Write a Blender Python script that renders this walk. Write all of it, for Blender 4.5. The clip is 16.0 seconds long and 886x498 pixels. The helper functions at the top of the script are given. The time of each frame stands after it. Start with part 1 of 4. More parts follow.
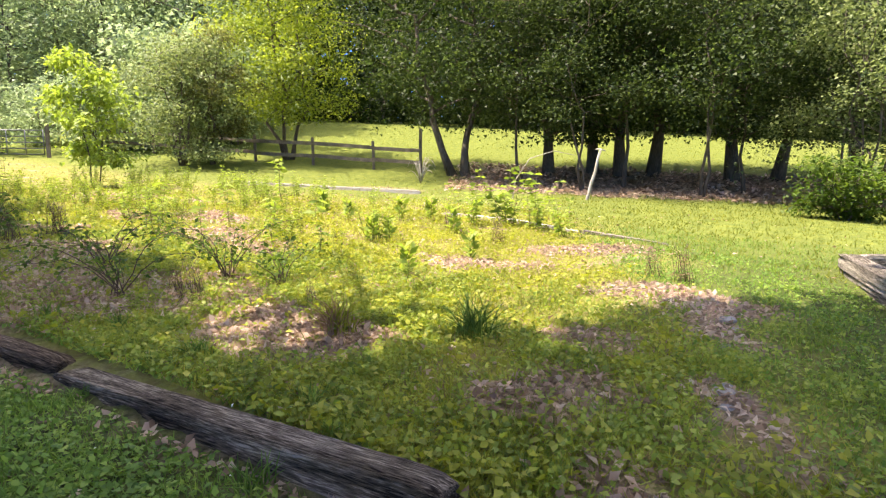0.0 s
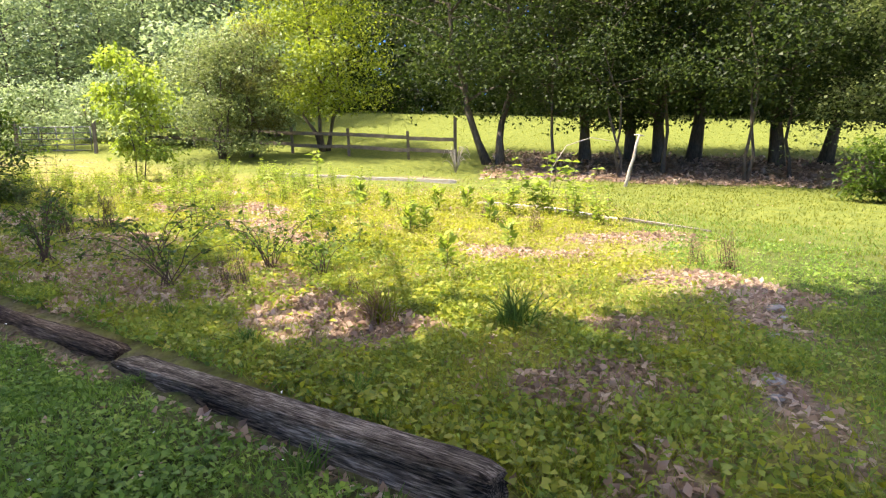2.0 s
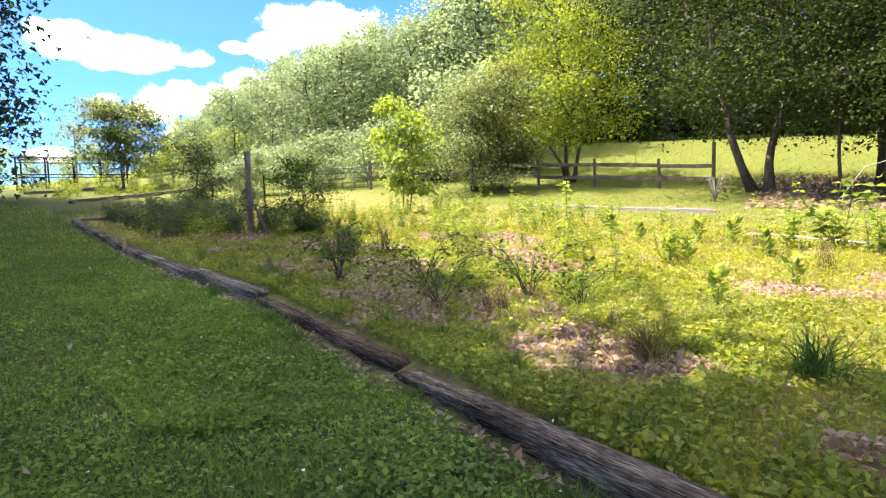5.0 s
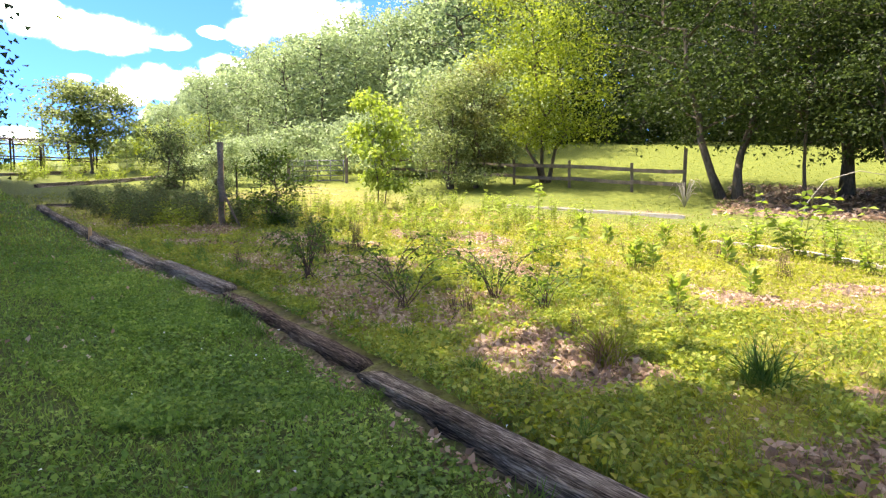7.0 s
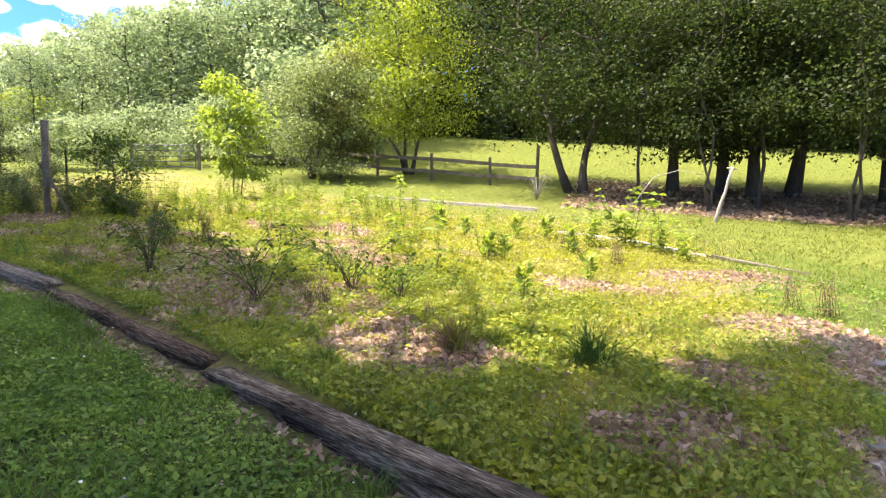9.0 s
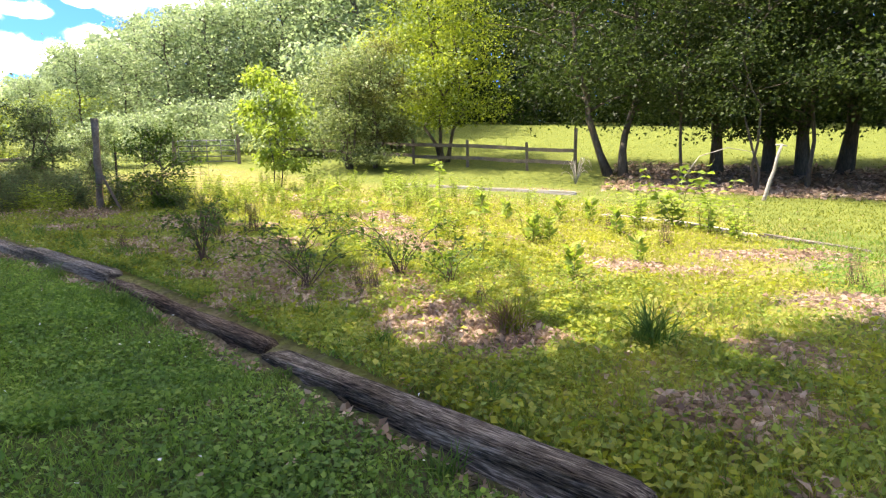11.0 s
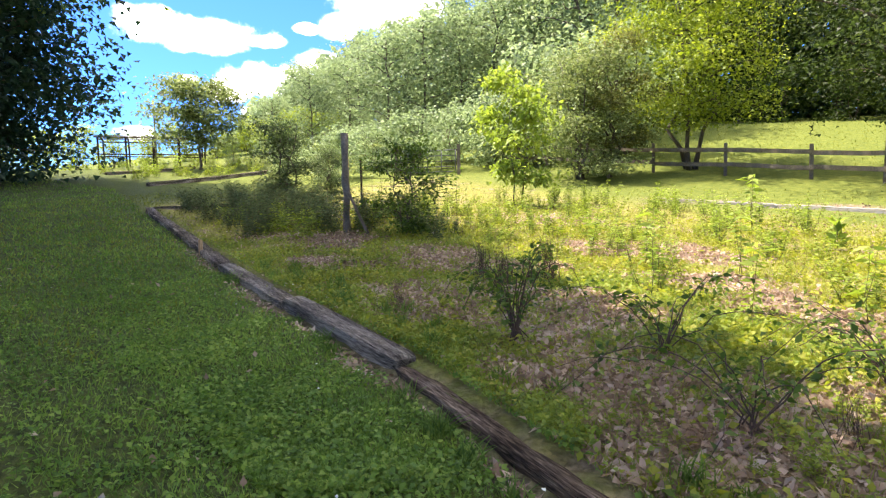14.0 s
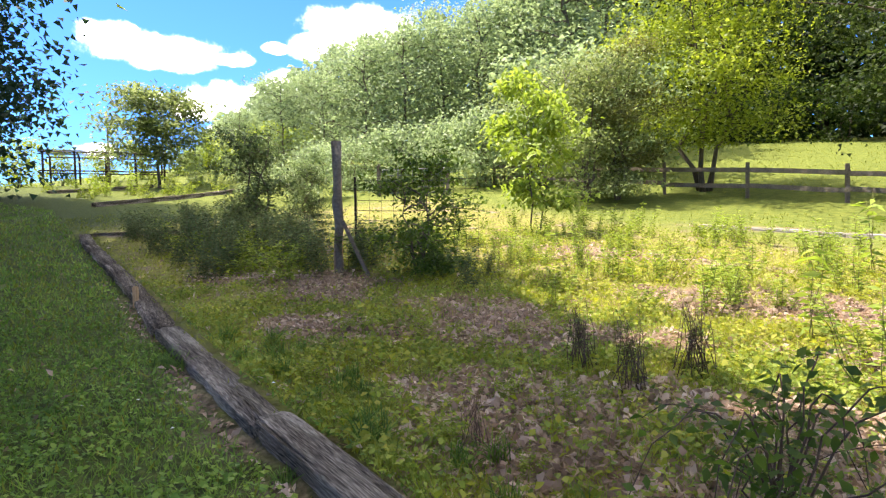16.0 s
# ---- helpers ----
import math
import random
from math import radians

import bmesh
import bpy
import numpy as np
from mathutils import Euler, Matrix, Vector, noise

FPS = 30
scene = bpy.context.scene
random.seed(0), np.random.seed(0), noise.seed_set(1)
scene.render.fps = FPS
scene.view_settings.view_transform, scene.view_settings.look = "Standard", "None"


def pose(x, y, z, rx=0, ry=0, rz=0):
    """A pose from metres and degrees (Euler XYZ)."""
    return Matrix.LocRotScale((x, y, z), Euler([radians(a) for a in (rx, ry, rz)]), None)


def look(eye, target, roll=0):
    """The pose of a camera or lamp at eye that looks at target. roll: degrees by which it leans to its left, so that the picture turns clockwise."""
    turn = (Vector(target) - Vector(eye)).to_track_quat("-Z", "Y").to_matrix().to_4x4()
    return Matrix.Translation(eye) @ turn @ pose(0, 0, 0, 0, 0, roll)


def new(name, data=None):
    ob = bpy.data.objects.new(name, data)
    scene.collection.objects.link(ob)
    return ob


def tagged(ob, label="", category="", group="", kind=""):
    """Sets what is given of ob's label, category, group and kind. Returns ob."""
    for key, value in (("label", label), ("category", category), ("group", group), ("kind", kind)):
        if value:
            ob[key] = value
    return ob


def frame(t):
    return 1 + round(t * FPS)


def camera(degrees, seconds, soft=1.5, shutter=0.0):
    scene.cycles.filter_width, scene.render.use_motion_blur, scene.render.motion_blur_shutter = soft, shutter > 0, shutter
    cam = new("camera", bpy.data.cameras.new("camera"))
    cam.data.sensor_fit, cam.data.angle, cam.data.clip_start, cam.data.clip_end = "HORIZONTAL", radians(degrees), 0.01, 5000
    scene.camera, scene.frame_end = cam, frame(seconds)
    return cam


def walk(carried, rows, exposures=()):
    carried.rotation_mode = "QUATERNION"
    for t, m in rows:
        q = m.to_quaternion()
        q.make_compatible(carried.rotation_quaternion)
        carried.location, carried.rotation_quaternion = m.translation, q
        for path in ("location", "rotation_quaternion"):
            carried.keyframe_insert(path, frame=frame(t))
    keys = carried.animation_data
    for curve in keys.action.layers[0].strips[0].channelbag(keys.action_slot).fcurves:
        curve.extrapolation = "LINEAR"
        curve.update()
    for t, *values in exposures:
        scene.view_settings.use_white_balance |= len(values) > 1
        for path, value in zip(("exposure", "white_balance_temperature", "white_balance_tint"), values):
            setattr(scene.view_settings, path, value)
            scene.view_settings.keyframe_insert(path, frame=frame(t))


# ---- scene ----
cam = camera(73.7, 16.0, soft=1.25)
PATH = [
    (0, (0.562, 0.46, 1.215), (0.387, 2.44, 0.996), -0.7),
    (0.5, (0.546, 0.459, 1.213), (0.423, 2.439, 0.962), -1.1),
    (1, (0.521, 0.447, 1.214), (0.377, 2.424, 0.947), -1.4),
    (1.5, (0.521, 0.445, 1.219), (0.315, 2.417, 0.953), -1.6),
    (2, (0.521, 0.444, 1.218), (0.23, 2.407, 0.965), -1.6),
    (2.5, (0.509, 0.431, 1.22), (0.1, 2.376, 0.99), -1.7),
    (3, (0.493, 0.418, 1.232), (-0.064, 2.329, 1.032), -1.9),
    (3.5, (0.473, 0.383, 1.245), (-0.249, 2.24, 1.072), -2.1),
    (4, (0.387, 0.407, 1.21), (-0.487, 2.2, 1.065), -2.3),
    (4.5, (0.34, 0.416, 1.201), (-0.656, 2.146, 1.074), -2.3),
    (4.7, (0.334, 0.417, 1.201), (-0.698, 2.127, 1.08), -2.3),
    (6.8, (0.419, 0.406, 1.269), (-0.579, 2.133, 1.135), -0.5),
    (7, (0.425, 0.41, 1.267), (-0.539, 2.157, 1.127), -0.3),
    (7.5, (0.441, 0.429, 1.255), (-0.424, 2.226, 1.104), 0.1),
    (8, (0.458, 0.439, 1.26), (-0.287, 2.289, 1.101), 0.4),
    (8.5, (0.512, 0.408, 1.272), (-0.098, 2.306, 1.108), 0.6),
    (8.7, (0.522, 0.415, 1.27), (-0.03, 2.331, 1.106), 0.6),
    (10.8, (0.451, 0.425, 1.205), (-0.125, 2.33, 1.001), -1.0),
    (11, (0.391, 0.402, 1.212), (-0.267, 2.28, 1.005), -1.1),
    (11.5, (0.084, 0.372, 1.277), (-0.778, 2.164, 1.064), -1.1),
    (12, (-0.29, 0.475, 1.294), (-1.326, 2.174, 1.089), -1.2),
    (12.5, (-0.695, 0.714, 1.354), (-1.851, 2.335, 1.157), -1.3),
    (13, (-1.102, 1.002, 1.41), (-2.322, 2.575, 1.217), -1.4),
    (13.5, (-1.589, 1.426, 1.454), (-2.824, 2.988, 1.269), -1.2),
    (14, (-2.07, 1.876, 1.537), (-3.281, 3.458, 1.358), -1.2),
    (14.5, (-2.628, 2.297, 1.603), (-3.796, 3.911, 1.432), -1.1),
    (15, (-3.109, 2.674, 1.604), (-4.237, 4.318, 1.446), -1.1),
    (15.5, (-3.624, 3.039, 1.623), (-4.74, 4.692, 1.48), -1.0),
    (16, (-4.18, 3.448, 1.664), (-5.308, 5.095, 1.55), -1.0),
]
walk(cam, [(t, look(eye, target, roll)) for t, eye, target, roll in PATH], exposures=[(0, 2.08, 7150, 19), (10.8, 2.08, 7050, 18), (16, 1.92, 6900, 16)])

# ---- world and sun ----
SUN_EL, SUN_AZ = radians(66), radians(106)  # azimuth to the left of +y
to_sun = Vector((-math.sin(SUN_AZ) * math.cos(SUN_EL), math.cos(SUN_AZ) * math.cos(SUN_EL), math.sin(SUN_EL)))
sun = new("sun", bpy.data.lights.new("sun", "SUN"))
sun.data.energy, sun.data.angle, sun.data.color = 4.1, radians(0.53), (1.0, 0.95, 0.85)
sun.matrix_world = look(to_sun * 60, (0, 0, 0))

# clouds: azimuth to the left of +y, elevation, half width, half height (degrees)
CLOUDS = [(59.5, 14.3, 6.0, 1.5), (62.9, 15.0, 2.7, 1.3), (53.7, 14.0, 2.2, 0.6), (41.7, 17.3, 5.5, 1.9), (46.7, 15.5, 1.8, 1.3), (49.6, 15.2, 1.2, 0.5), (52.5, 10.7, 5.3, 1.5), (48.7, 12.3, 2.2, 1.2), (56.6, 9.6, 2.2, 1.0), (54.1, 7.9, 2.0, 0.7), (64.4, 5.8, 1.8, 0.7), (59.9, 10.6, 1.0, 0.4),
          # from here on out of view, added to fill the shade with light
          (100, 22, 14, 6), (140, 30, 18, 8), (-150, 28, 20, 8), (-95, 26, 18, 7), (15, 38, 16, 6), (-40, 45, 16, 9),
          (80, 48, 18, 9), (0, 62, 16, 12), (140, 66, 18, 12), (-130, 60, 20, 12), (50, 76, 18, 12), (-70, 70, 16, 10)]


def build_world():
    w = bpy.data.worlds.new("sky")
    scene.world, w.use_nodes = w, True
    nt = w.node_tree
    N, L = nt.nodes, nt.links
    N.clear()
    out, bg = N.new("ShaderNodeOutputWorld"), N.new("ShaderNodeBackground")
    sky = N.new("ShaderNodeTexSky")
    sky.sky_type, sky.sun_disc = "NISHITA", False
    sky.sun_elevation, sky.sun_rotation = SUN_EL, -SUN_AZ
    sky.air_density, sky.dust_density, sky.ozone_density = 1.0, 0.4, 2.5
    geo = N.new("ShaderNodeTexCoord")
    nz = N.new("ShaderNodeTexNoise")
    nz.inputs["Scale"].default_value, nz.inputs["Detail"].default_value, nz.inputs["Roughness"].default_value = 24, 9, 0.6
    L.new(geo.outputs["Generated"], nz.inputs["Vector"])
    total = None
    for az, el, hw, hh in CLOUDS:
        m = pose(0, 0, 0, 0, 0, az) @ pose(0, 0, 0, el, 0, 0)
        right, ahead, up = (Vector(m.col[i][:3]) for i in range(3))
        terms = []
        for axis, half in ((right, hw), (up, hh)):
            d = N.new("ShaderNodeVectorMath")
            d.operation = "DOT_PRODUCT"
            L.new(geo.outputs["Generated"], d.inputs[0])
            d.inputs[1].default_value = axis / math.sin(radians(half))
            sq = N.new("ShaderNodeMath")
            sq.operation = "POWER"
            ab = N.new("ShaderNodeMath")
            ab.operation = "ABSOLUTE"
            L.new(d.outputs["Value"], ab.inputs[0])
            L.new(ab.outputs[0], sq.inputs[0])
            sq.inputs[1].default_value = 2
            terms.append(sq)
        add = N.new("ShaderNodeMath")
        add.operation = "ADD"
        L.new(terms[0].outputs[0], add.inputs[0])
        L.new(terms[1].outputs[0], add.inputs[1])
        front = N.new("ShaderNodeVectorMath")
        front.operation = "DOT_PRODUCT"
        L.new(geo.outputs["Generated"], front.inputs[0])
        front.inputs[1].default_value = ahead
        pos = N.new("ShaderNodeMath")
        pos.operation = "LESS_THAN"
        L.new(front.outputs["Value"], pos.inputs[0])
        pos.inputs[1].default_value = 0
        far = N.new("ShaderNodeMath")
        far.operation = "MULTIPLY_ADD"
        L.new(pos.outputs[0], far.inputs[0])
        far.inputs[1].default_value = 100
        L.new(add.outputs[0], far.inputs[2])
        if total is None:
            total = far
        else:
            mn = N.new("ShaderNodeMath")
            mn.operation = "SMOOTH_MIN"
            mn.inputs[2].default_value = 0.12
            L.new(total.outputs[0], mn.inputs[0])
            L.new(far.outputs[0], mn.inputs[1])
            total = mn
    mix = N.new("ShaderNodeMath")
    mix.operation = "MULTIPLY_ADD"
    L.new(nz.outputs["Fac"], mix.inputs[0])
    mix.inputs[1].default_value = -3.0
    L.new(total.outputs[0], mix.inputs[2])
    ramp = N.new("ShaderNodeMapRange")
    ramp.inputs["From Min"].default_value, ramp.inputs["From Max"].default_value = -0.15, -1.15
    ramp.interpolation_type = "SMOOTHSTEP"
    L.new(mix.outputs[0], ramp.inputs["Value"])
    col = N.new("ShaderNodeMix")
    col.data_type = "RGBA"
    thin = N.new("ShaderNodeMath")
    thin.operation = "POWER"
    thin.inputs[1].default_value = 2.2
    L.new(ramp.outputs["Result"], thin.inputs[0])
    L.new(thin.outputs[0], col.inputs[0])
    blue = N.new("ShaderNodeMix")
    blue.data_type, blue.blend_type = "RGBA", "MULTIPLY"
    blue.inputs[0].default_value = 1.0
    L.new(sky.outputs["Color"], blue.inputs[6])
    blue.inputs[7].default_value = (0.16, 0.37, 0.80, 1)
    L.new(blue.outputs[2], col.inputs[6])
    col.inputs[7].default_value = (11.5, 11.5, 11.5, 1)
    L.new(col.outputs[2], bg.inputs["Color"])
    bg.inputs["Strength"].default_value = 0.14
    L.new(bg.outputs[0], out.inputs["Surface"])


build_world()

# ---- materials ----


def material(name, colours, scales=(2.0, 30.0), rough=0.8, bump=0.2, bump_scale=60.0, translucent=0.0, island=0.0, spec=0.3, stretch=(1, 1, 1), metal=0.0, ramp_at=(0.3, 0.7)):
    """Two-scale noise over two or three colours, with relief; translucent for leaves; island: tint that differs leaf by leaf."""
    m = bpy.data.materials.new(name)
    m.use_nodes = True
    nt = m.node_tree
    N, L = nt.nodes, nt.links
    N.clear()
    out = N.new("ShaderNodeOutputMaterial")
    tc = N.new("ShaderNodeTexCoord")
    mp = N.new("ShaderNodeMapping")
    mp.inputs["Scale"].default_value = stretch
    L.new(tc.outputs["Object"], mp.inputs["Vector"])
    big, fine = N.new("ShaderNodeTexNoise"), N.new("ShaderNodeTexNoise")
    for n, s, d in ((big, scales[0], 3), (fine, scales[1], 6)):
        n.inputs["Scale"].default_value, n.inputs["Detail"].default_value = s, d
        L.new(mp.outputs[0], n.inputs["Vector"])
    fac = N.new("ShaderNodeMath")
    fac.operation = "ADD"
    half = N.new("ShaderNodeMath")
    half.operation = "MULTIPLY"
    half.inputs[1].default_value = 0.5
    L.new(big.outputs["Fac"], fac.inputs[0])
    L.new(fine.outputs["Fac"], fac.inputs[1])
    L.new(fac.outputs[0], half.inputs[0])
    last = half
    if island:
        g = N.new("ShaderNodeNewGeometry")
        isl = N.new("ShaderNodeMath")
        isl.operation = "MULTIPLY_ADD"
        L.new(g.outputs["Random Per Island"], isl.inputs[0])
        isl.inputs[1].default_value = island
        L.new(half.outputs[0], isl.inputs[2])
        sub = N.new("ShaderNodeMath")
        sub.operation = "SUBTRACT"
        L.new(isl.outputs[0], sub.inputs[0])
        sub.inputs[1].default_value = island / 2
        last = sub
    ramp = N.new("ShaderNodeValToRGB")
    e = ramp.color_ramp.elements
    e[0].position, e[1].position = ramp_at
    e[0].color, e[1].color = (*colours[0], 1), (*colours[-1], 1)
    for i, c in enumerate(colours[1:-1]):
        x = e.new(ramp_at[0] + (ramp_at[1] - ramp_at[0]) * (i + 1) / (len(colours) - 1))
        x.color = (*c, 1)
    L.new(last.outputs[0], ramp.inputs["Fac"])
    b = N.new("ShaderNodeBsdfPrincipled")
    b.inputs["Roughness"].default_value = rough
    b.inputs["Specular IOR Level"].default_value = spec
    b.inputs["Metallic"].default_value = metal
    L.new(ramp.outputs["Color"], b.inputs["Base Color"])
    if bump:
        bn = N.new("ShaderNodeTexNoise")
        bn.inputs["Scale"].default_value, bn.inputs["Detail"].default_value = bump_scale, 5
        L.new(mp.outputs[0], bn.inputs["Vector"])
        bu = N.new("ShaderNodeBump")
        bu.inputs["Strength"].default_value, bu.inputs["Distance"].default_value = bump, 0.03
        L.new(bn.outputs["Fac"], bu.inputs["Height"])
        L.new(bu.outputs[0], b.inputs["Normal"])
    if translucent:
        t = N.new("ShaderNodeBsdfTranslucent")
        hs = N.new("ShaderNodeHueSaturation")
        hs.inputs["Saturation"].default_value, hs.inputs["Value"].default_value = 1.1, 1.3
        L.new(ramp.outputs["Color"], hs.inputs["Color"])
        L.new(hs.outputs[0], t.inputs["Color"])
        mx = N.new("ShaderNodeMixShader")
        mx.inputs[0].default_value = translucent
        L.new(b.outputs[0], mx.inputs[1])
        L.new(t.outputs[0], mx.inputs[2])
        L.new(mx.outputs[0], out.inputs["Surface"])
    else:
        L.new(b.outputs[0], out.inputs["Surface"])
    return m


def leaf_mat(name, dark, mid, light, rough=0.5):
    return material(name, (dark, mid, light), (0.7, 5.0), rough, 0, translucent=0.45, island=0.34, spec=0.2, ramp_at=(0.25, 0.78))


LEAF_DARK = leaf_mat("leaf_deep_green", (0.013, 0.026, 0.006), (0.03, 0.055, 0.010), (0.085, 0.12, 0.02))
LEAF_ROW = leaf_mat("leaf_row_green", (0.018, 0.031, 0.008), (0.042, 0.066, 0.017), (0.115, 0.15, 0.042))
LEAF_MID = leaf_mat("leaf_green", (0.035, 0.065, 0.012), (0.08, 0.13, 0.022), (0.16, 0.22, 0.035))
LEAF_YEL = leaf_mat("leaf_yellow_green", (0.10, 0.14, 0.018), (0.23, 0.29, 0.04), (0.40, 0.44, 0.08))
LEAF_LIME = leaf_mat("leaf_fresh_green", (0.14, 0.20, 0.03), (0.25, 0.33, 0.055), (0.38, 0.44, 0.10))
LEAF_GREY = leaf_mat("leaf_grey_green", (0.065, 0.09, 0.03), (0.165, 0.205, 0.07), (0.31, 0.355, 0.15))
# distance haze is mixed into this leaf colour: paler and bluer
LEAF_HAZE = leaf_mat("leaf_haze_green", (0.10, 0.14, 0.065), (0.23, 0.295, 0.135), (0.39, 0.465, 0.24))
LEAF_BLUE = leaf_mat("leaf_blue_green", (0.012, 0.028, 0.014), (0.025, 0.05, 0.026), (0.05, 0.085, 0.04))
# grey-green leaf, with the shade over the bed darkened into its colour
LEAF_SHADE = leaf_mat("leaf_grey_green_shaded", (0.04, 0.06, 0.022), (0.09, 0.125, 0.045), (0.17, 0.21, 0.085))
GRASS_STRIP = leaf_mat("grass_strip", (0.085, 0.13, 0.024), (0.20, 0.265, 0.045), (0.36, 0.40, 0.085))
LEAF_OLIVE = leaf_mat("leaf_olive", (0.06, 0.07, 0.022), (0.13, 0.14, 0.04), (0.23, 0.23, 0.08))
GRASS_LAWN = leaf_mat("grass_lawn", (0.062, 0.125, 0.024), (0.14, 0.24, 0.043), (0.27, 0.365, 0.078))
GRASS_FIELD = leaf_mat("grass_field", (0.13, 0.155, 0.022), (0.25, 0.275, 0.036), (0.39, 0.37, 0.07))
GRASS_MEADOW = leaf_mat("grass_meadow", (0.105, 0.13, 0.022), (0.165, 0.19, 0.03), (0.25, 0.25, 0.05))
DRY = leaf_mat("dry_stalks", (0.14, 0.09, 0.05), (0.28, 0.19, 0.11), (0.42, 0.32, 0.20))
LITTER = leaf_mat("fallen_leaf_brown", (0.13, 0.085, 0.06), (0.34, 0.24, 0.17), (0.62, 0.51, 0.41))
BARK = material("bark", ((0.035, 0.028, 0.02), (0.10, 0.08, 0.06), (0.19, 0.16, 0.125)), (3, 25), 0.95, 0.7, 22, stretch=(1, 1, 0.25))
TWIG = material("twig_brown", ((0.05, 0.03, 0.022), (0.13, 0.085, 0.06)), (6, 40), 0.9, 0.3, 60)
CANE = material("cane_green_brown", ((0.10, 0.08, 0.03), (0.16, 0.17, 0.05)), (6, 40), 0.8, 0.2, 60)
TIE_OLD = material("weathered_tie_wood", ((0.018, 0.013, 0.009), (0.135, 0.11, 0.082), (0.42, 0.36, 0.285)), (7.0, 95), 0.95, 1.0, 150, spec=0.1, stretch=(0.12, 1.5, 1.5), ramp_at=(0.40, 0.62))
TIE_GREY = material("grey_silvered_wood", ((0.03, 0.024, 0.018), (0.18, 0.155, 0.122), (0.44, 0.395, 0.32)), (7, 95), 0.92, 1.0, 150, spec=0.1, stretch=(0.12, 1.5, 1.5), ramp_at=(0.37, 0.62))
TIE_BROWN = material("dark_brown_tie_wood", ((0.022, 0.015, 0.01), (0.11, 0.08, 0.055), (0.30, 0.235, 0.175)), (7.0, 80), 0.95, 1.0, 130, spec=0.1, stretch=(0.12, 1.5, 1.5), ramp_at=(0.40, 0.64))
PLANK_PALE = material("pale_sunbleached_wood", ((0.22, 0.19, 0.15), (0.36, 0.32, 0.26), (0.46, 0.42, 0.36)), (4, 30), 0.9, 0.5, 40, stretch=(0.3, 2, 2))
FENCE = material("fence_wood_grey_brown", ((0.07, 0.055, 0.04), (0.15, 0.12, 0.09), (0.24, 0.20, 0.15)), (3, 30), 0.9, 0.5, 40)
STEEL_RUST = material("dark_rusty_steel", ((0.02, 0.014, 0.012), (0.05, 0.03, 0.022)), (8, 60), 0.7, 0.2, 80, metal=0.4)
STEEL_GREY = material("dull_galvanised_steel", ((0.10, 0.10, 0.11), (0.22, 0.22, 0.23)), (5, 40), 0.55, 0.1, 80, metal=0.6)
STONE = material("grey_stone", ((0.16, 0.15, 0.14), (0.34, 0.32, 0.29)), (6, 50), 0.9, 0.5, 60)
ORANGE_WOOD = material("fresh_cut_stake_wood", ((0.35, 0.20, 0.09), (0.50, 0.33, 0.17)), (5, 40), 0.85, 0.3, 50)
FLOWER = material("white_flower", ((0.7, 0.7, 0.66), (0.8, 0.8, 0.78)), (5, 40), 0.7, 0)

# ---- terrain ----
ROW = [(1.2, 2.08), (0.445, 2.497), (-2.013, 3.837), (-4.78, 5.05), (-7.42, 5.86), (-10.98, 7.233), (-17.1, 9.39), (-25.0, 12.2)]
ROW_X = np.array([p[0] for p in ROW][::-1])
ROW_Y = np.array([p[1] for p in ROW][::-1])


def soft(v, k):
    return k * np.logaddexp(0, v / k)


def smooth(a, b, v):
    t = np.clip((v - a) / (b - a), 0, 1)
    return t * t * (3 - 2 * t)


def row_side(x, y):
    """Metres from the row of ties, positive on the bed's side."""
    return (y - np.interp(x, ROW_X, ROW_Y)) * 0.9


def height(x, y):
    x, y = np.asarray(x, float), np.asarray(y, float)
    u = -x + 0.55 * soft(-x - 22, 2) - 1.55 * soft(-x - 40, 2.0)
    u = u + soft(-u - 40, 3)
    v = y - soft(y - 60, 4)
    v = v + soft(-v - 30, 3)
    e = 0.118 * (soft(y - 21, 2) - soft(y - 52, 3))
    z = -0.1 + 0.055 * u + 0.055 * v + e
    s = row_side(x, y)
    dip = np.interp(x, (-20, -17, -11, -7.4, -4.8, -2.0, 0.445), (0.0, 0.08, 0.21, 0.145, 0.145, 0.15, 0.0))
    lawn = smooth(0.03, -0.2, s)
    z = z - dip * lawn - np.maximum(dip - 0.1, 0) * smooth(3.5, 0.3, s) * (1 - lawn)
    bumps = 0.025 * np.sin(1.9 * x + 0.7 * y) * np.sin(1.3 * y - 0.6 * x + 1) + 0.012 * np.sin(4.7 * x + 1.1) * np.sin(5.3 * y + 0.4)
    return z + bumps * smooth(0.1, 0.8, np.abs(s))


def gz(x, y):
    return float(height(x, y))


# patches of bare ground with leaf litter: x, y, radius x, radius y
LITTER_AT = [(-2.6, 5.3, 1.25, 0.75), (-3.3, 5.5, 1.2, 0.7), (-1.0, 4.4, 0.9, 0.45), (0.8, 3.5, 0.38, 0.55), (1.0, 2.7, 0.25, 0.4), (2.3, 6.0, 0.9, 0.5),
             (-5.3, 6.5, 1.2, 0.7), (-6.6, 8.0, 1.3, 0.7), (-4.2, 6.9, 0.8, 0.5), (-7.9, 7.2, 0.8, 0.5), (-9.8, 8.5, 1.6, 0.8), (-4.6, 6.2, 0.8, 0.5), (-3.6, 8.4, 0.9, 0.5), (-2.6, 7.6, 0.7, 0.4),
             (-4.6, 10.0, 1.2, 0.7), (0.4, 7.3, 0.7, 0.4), (1.9, 8.6, 0.8, 0.5), (-7.4, 12.5, 1.4, 0.8), (1.85, 3.6, 0.16, 0.5), (2.3, 5.0, 0.2, 0.5), (1.3, 4.6, 0.4, 0.3)]


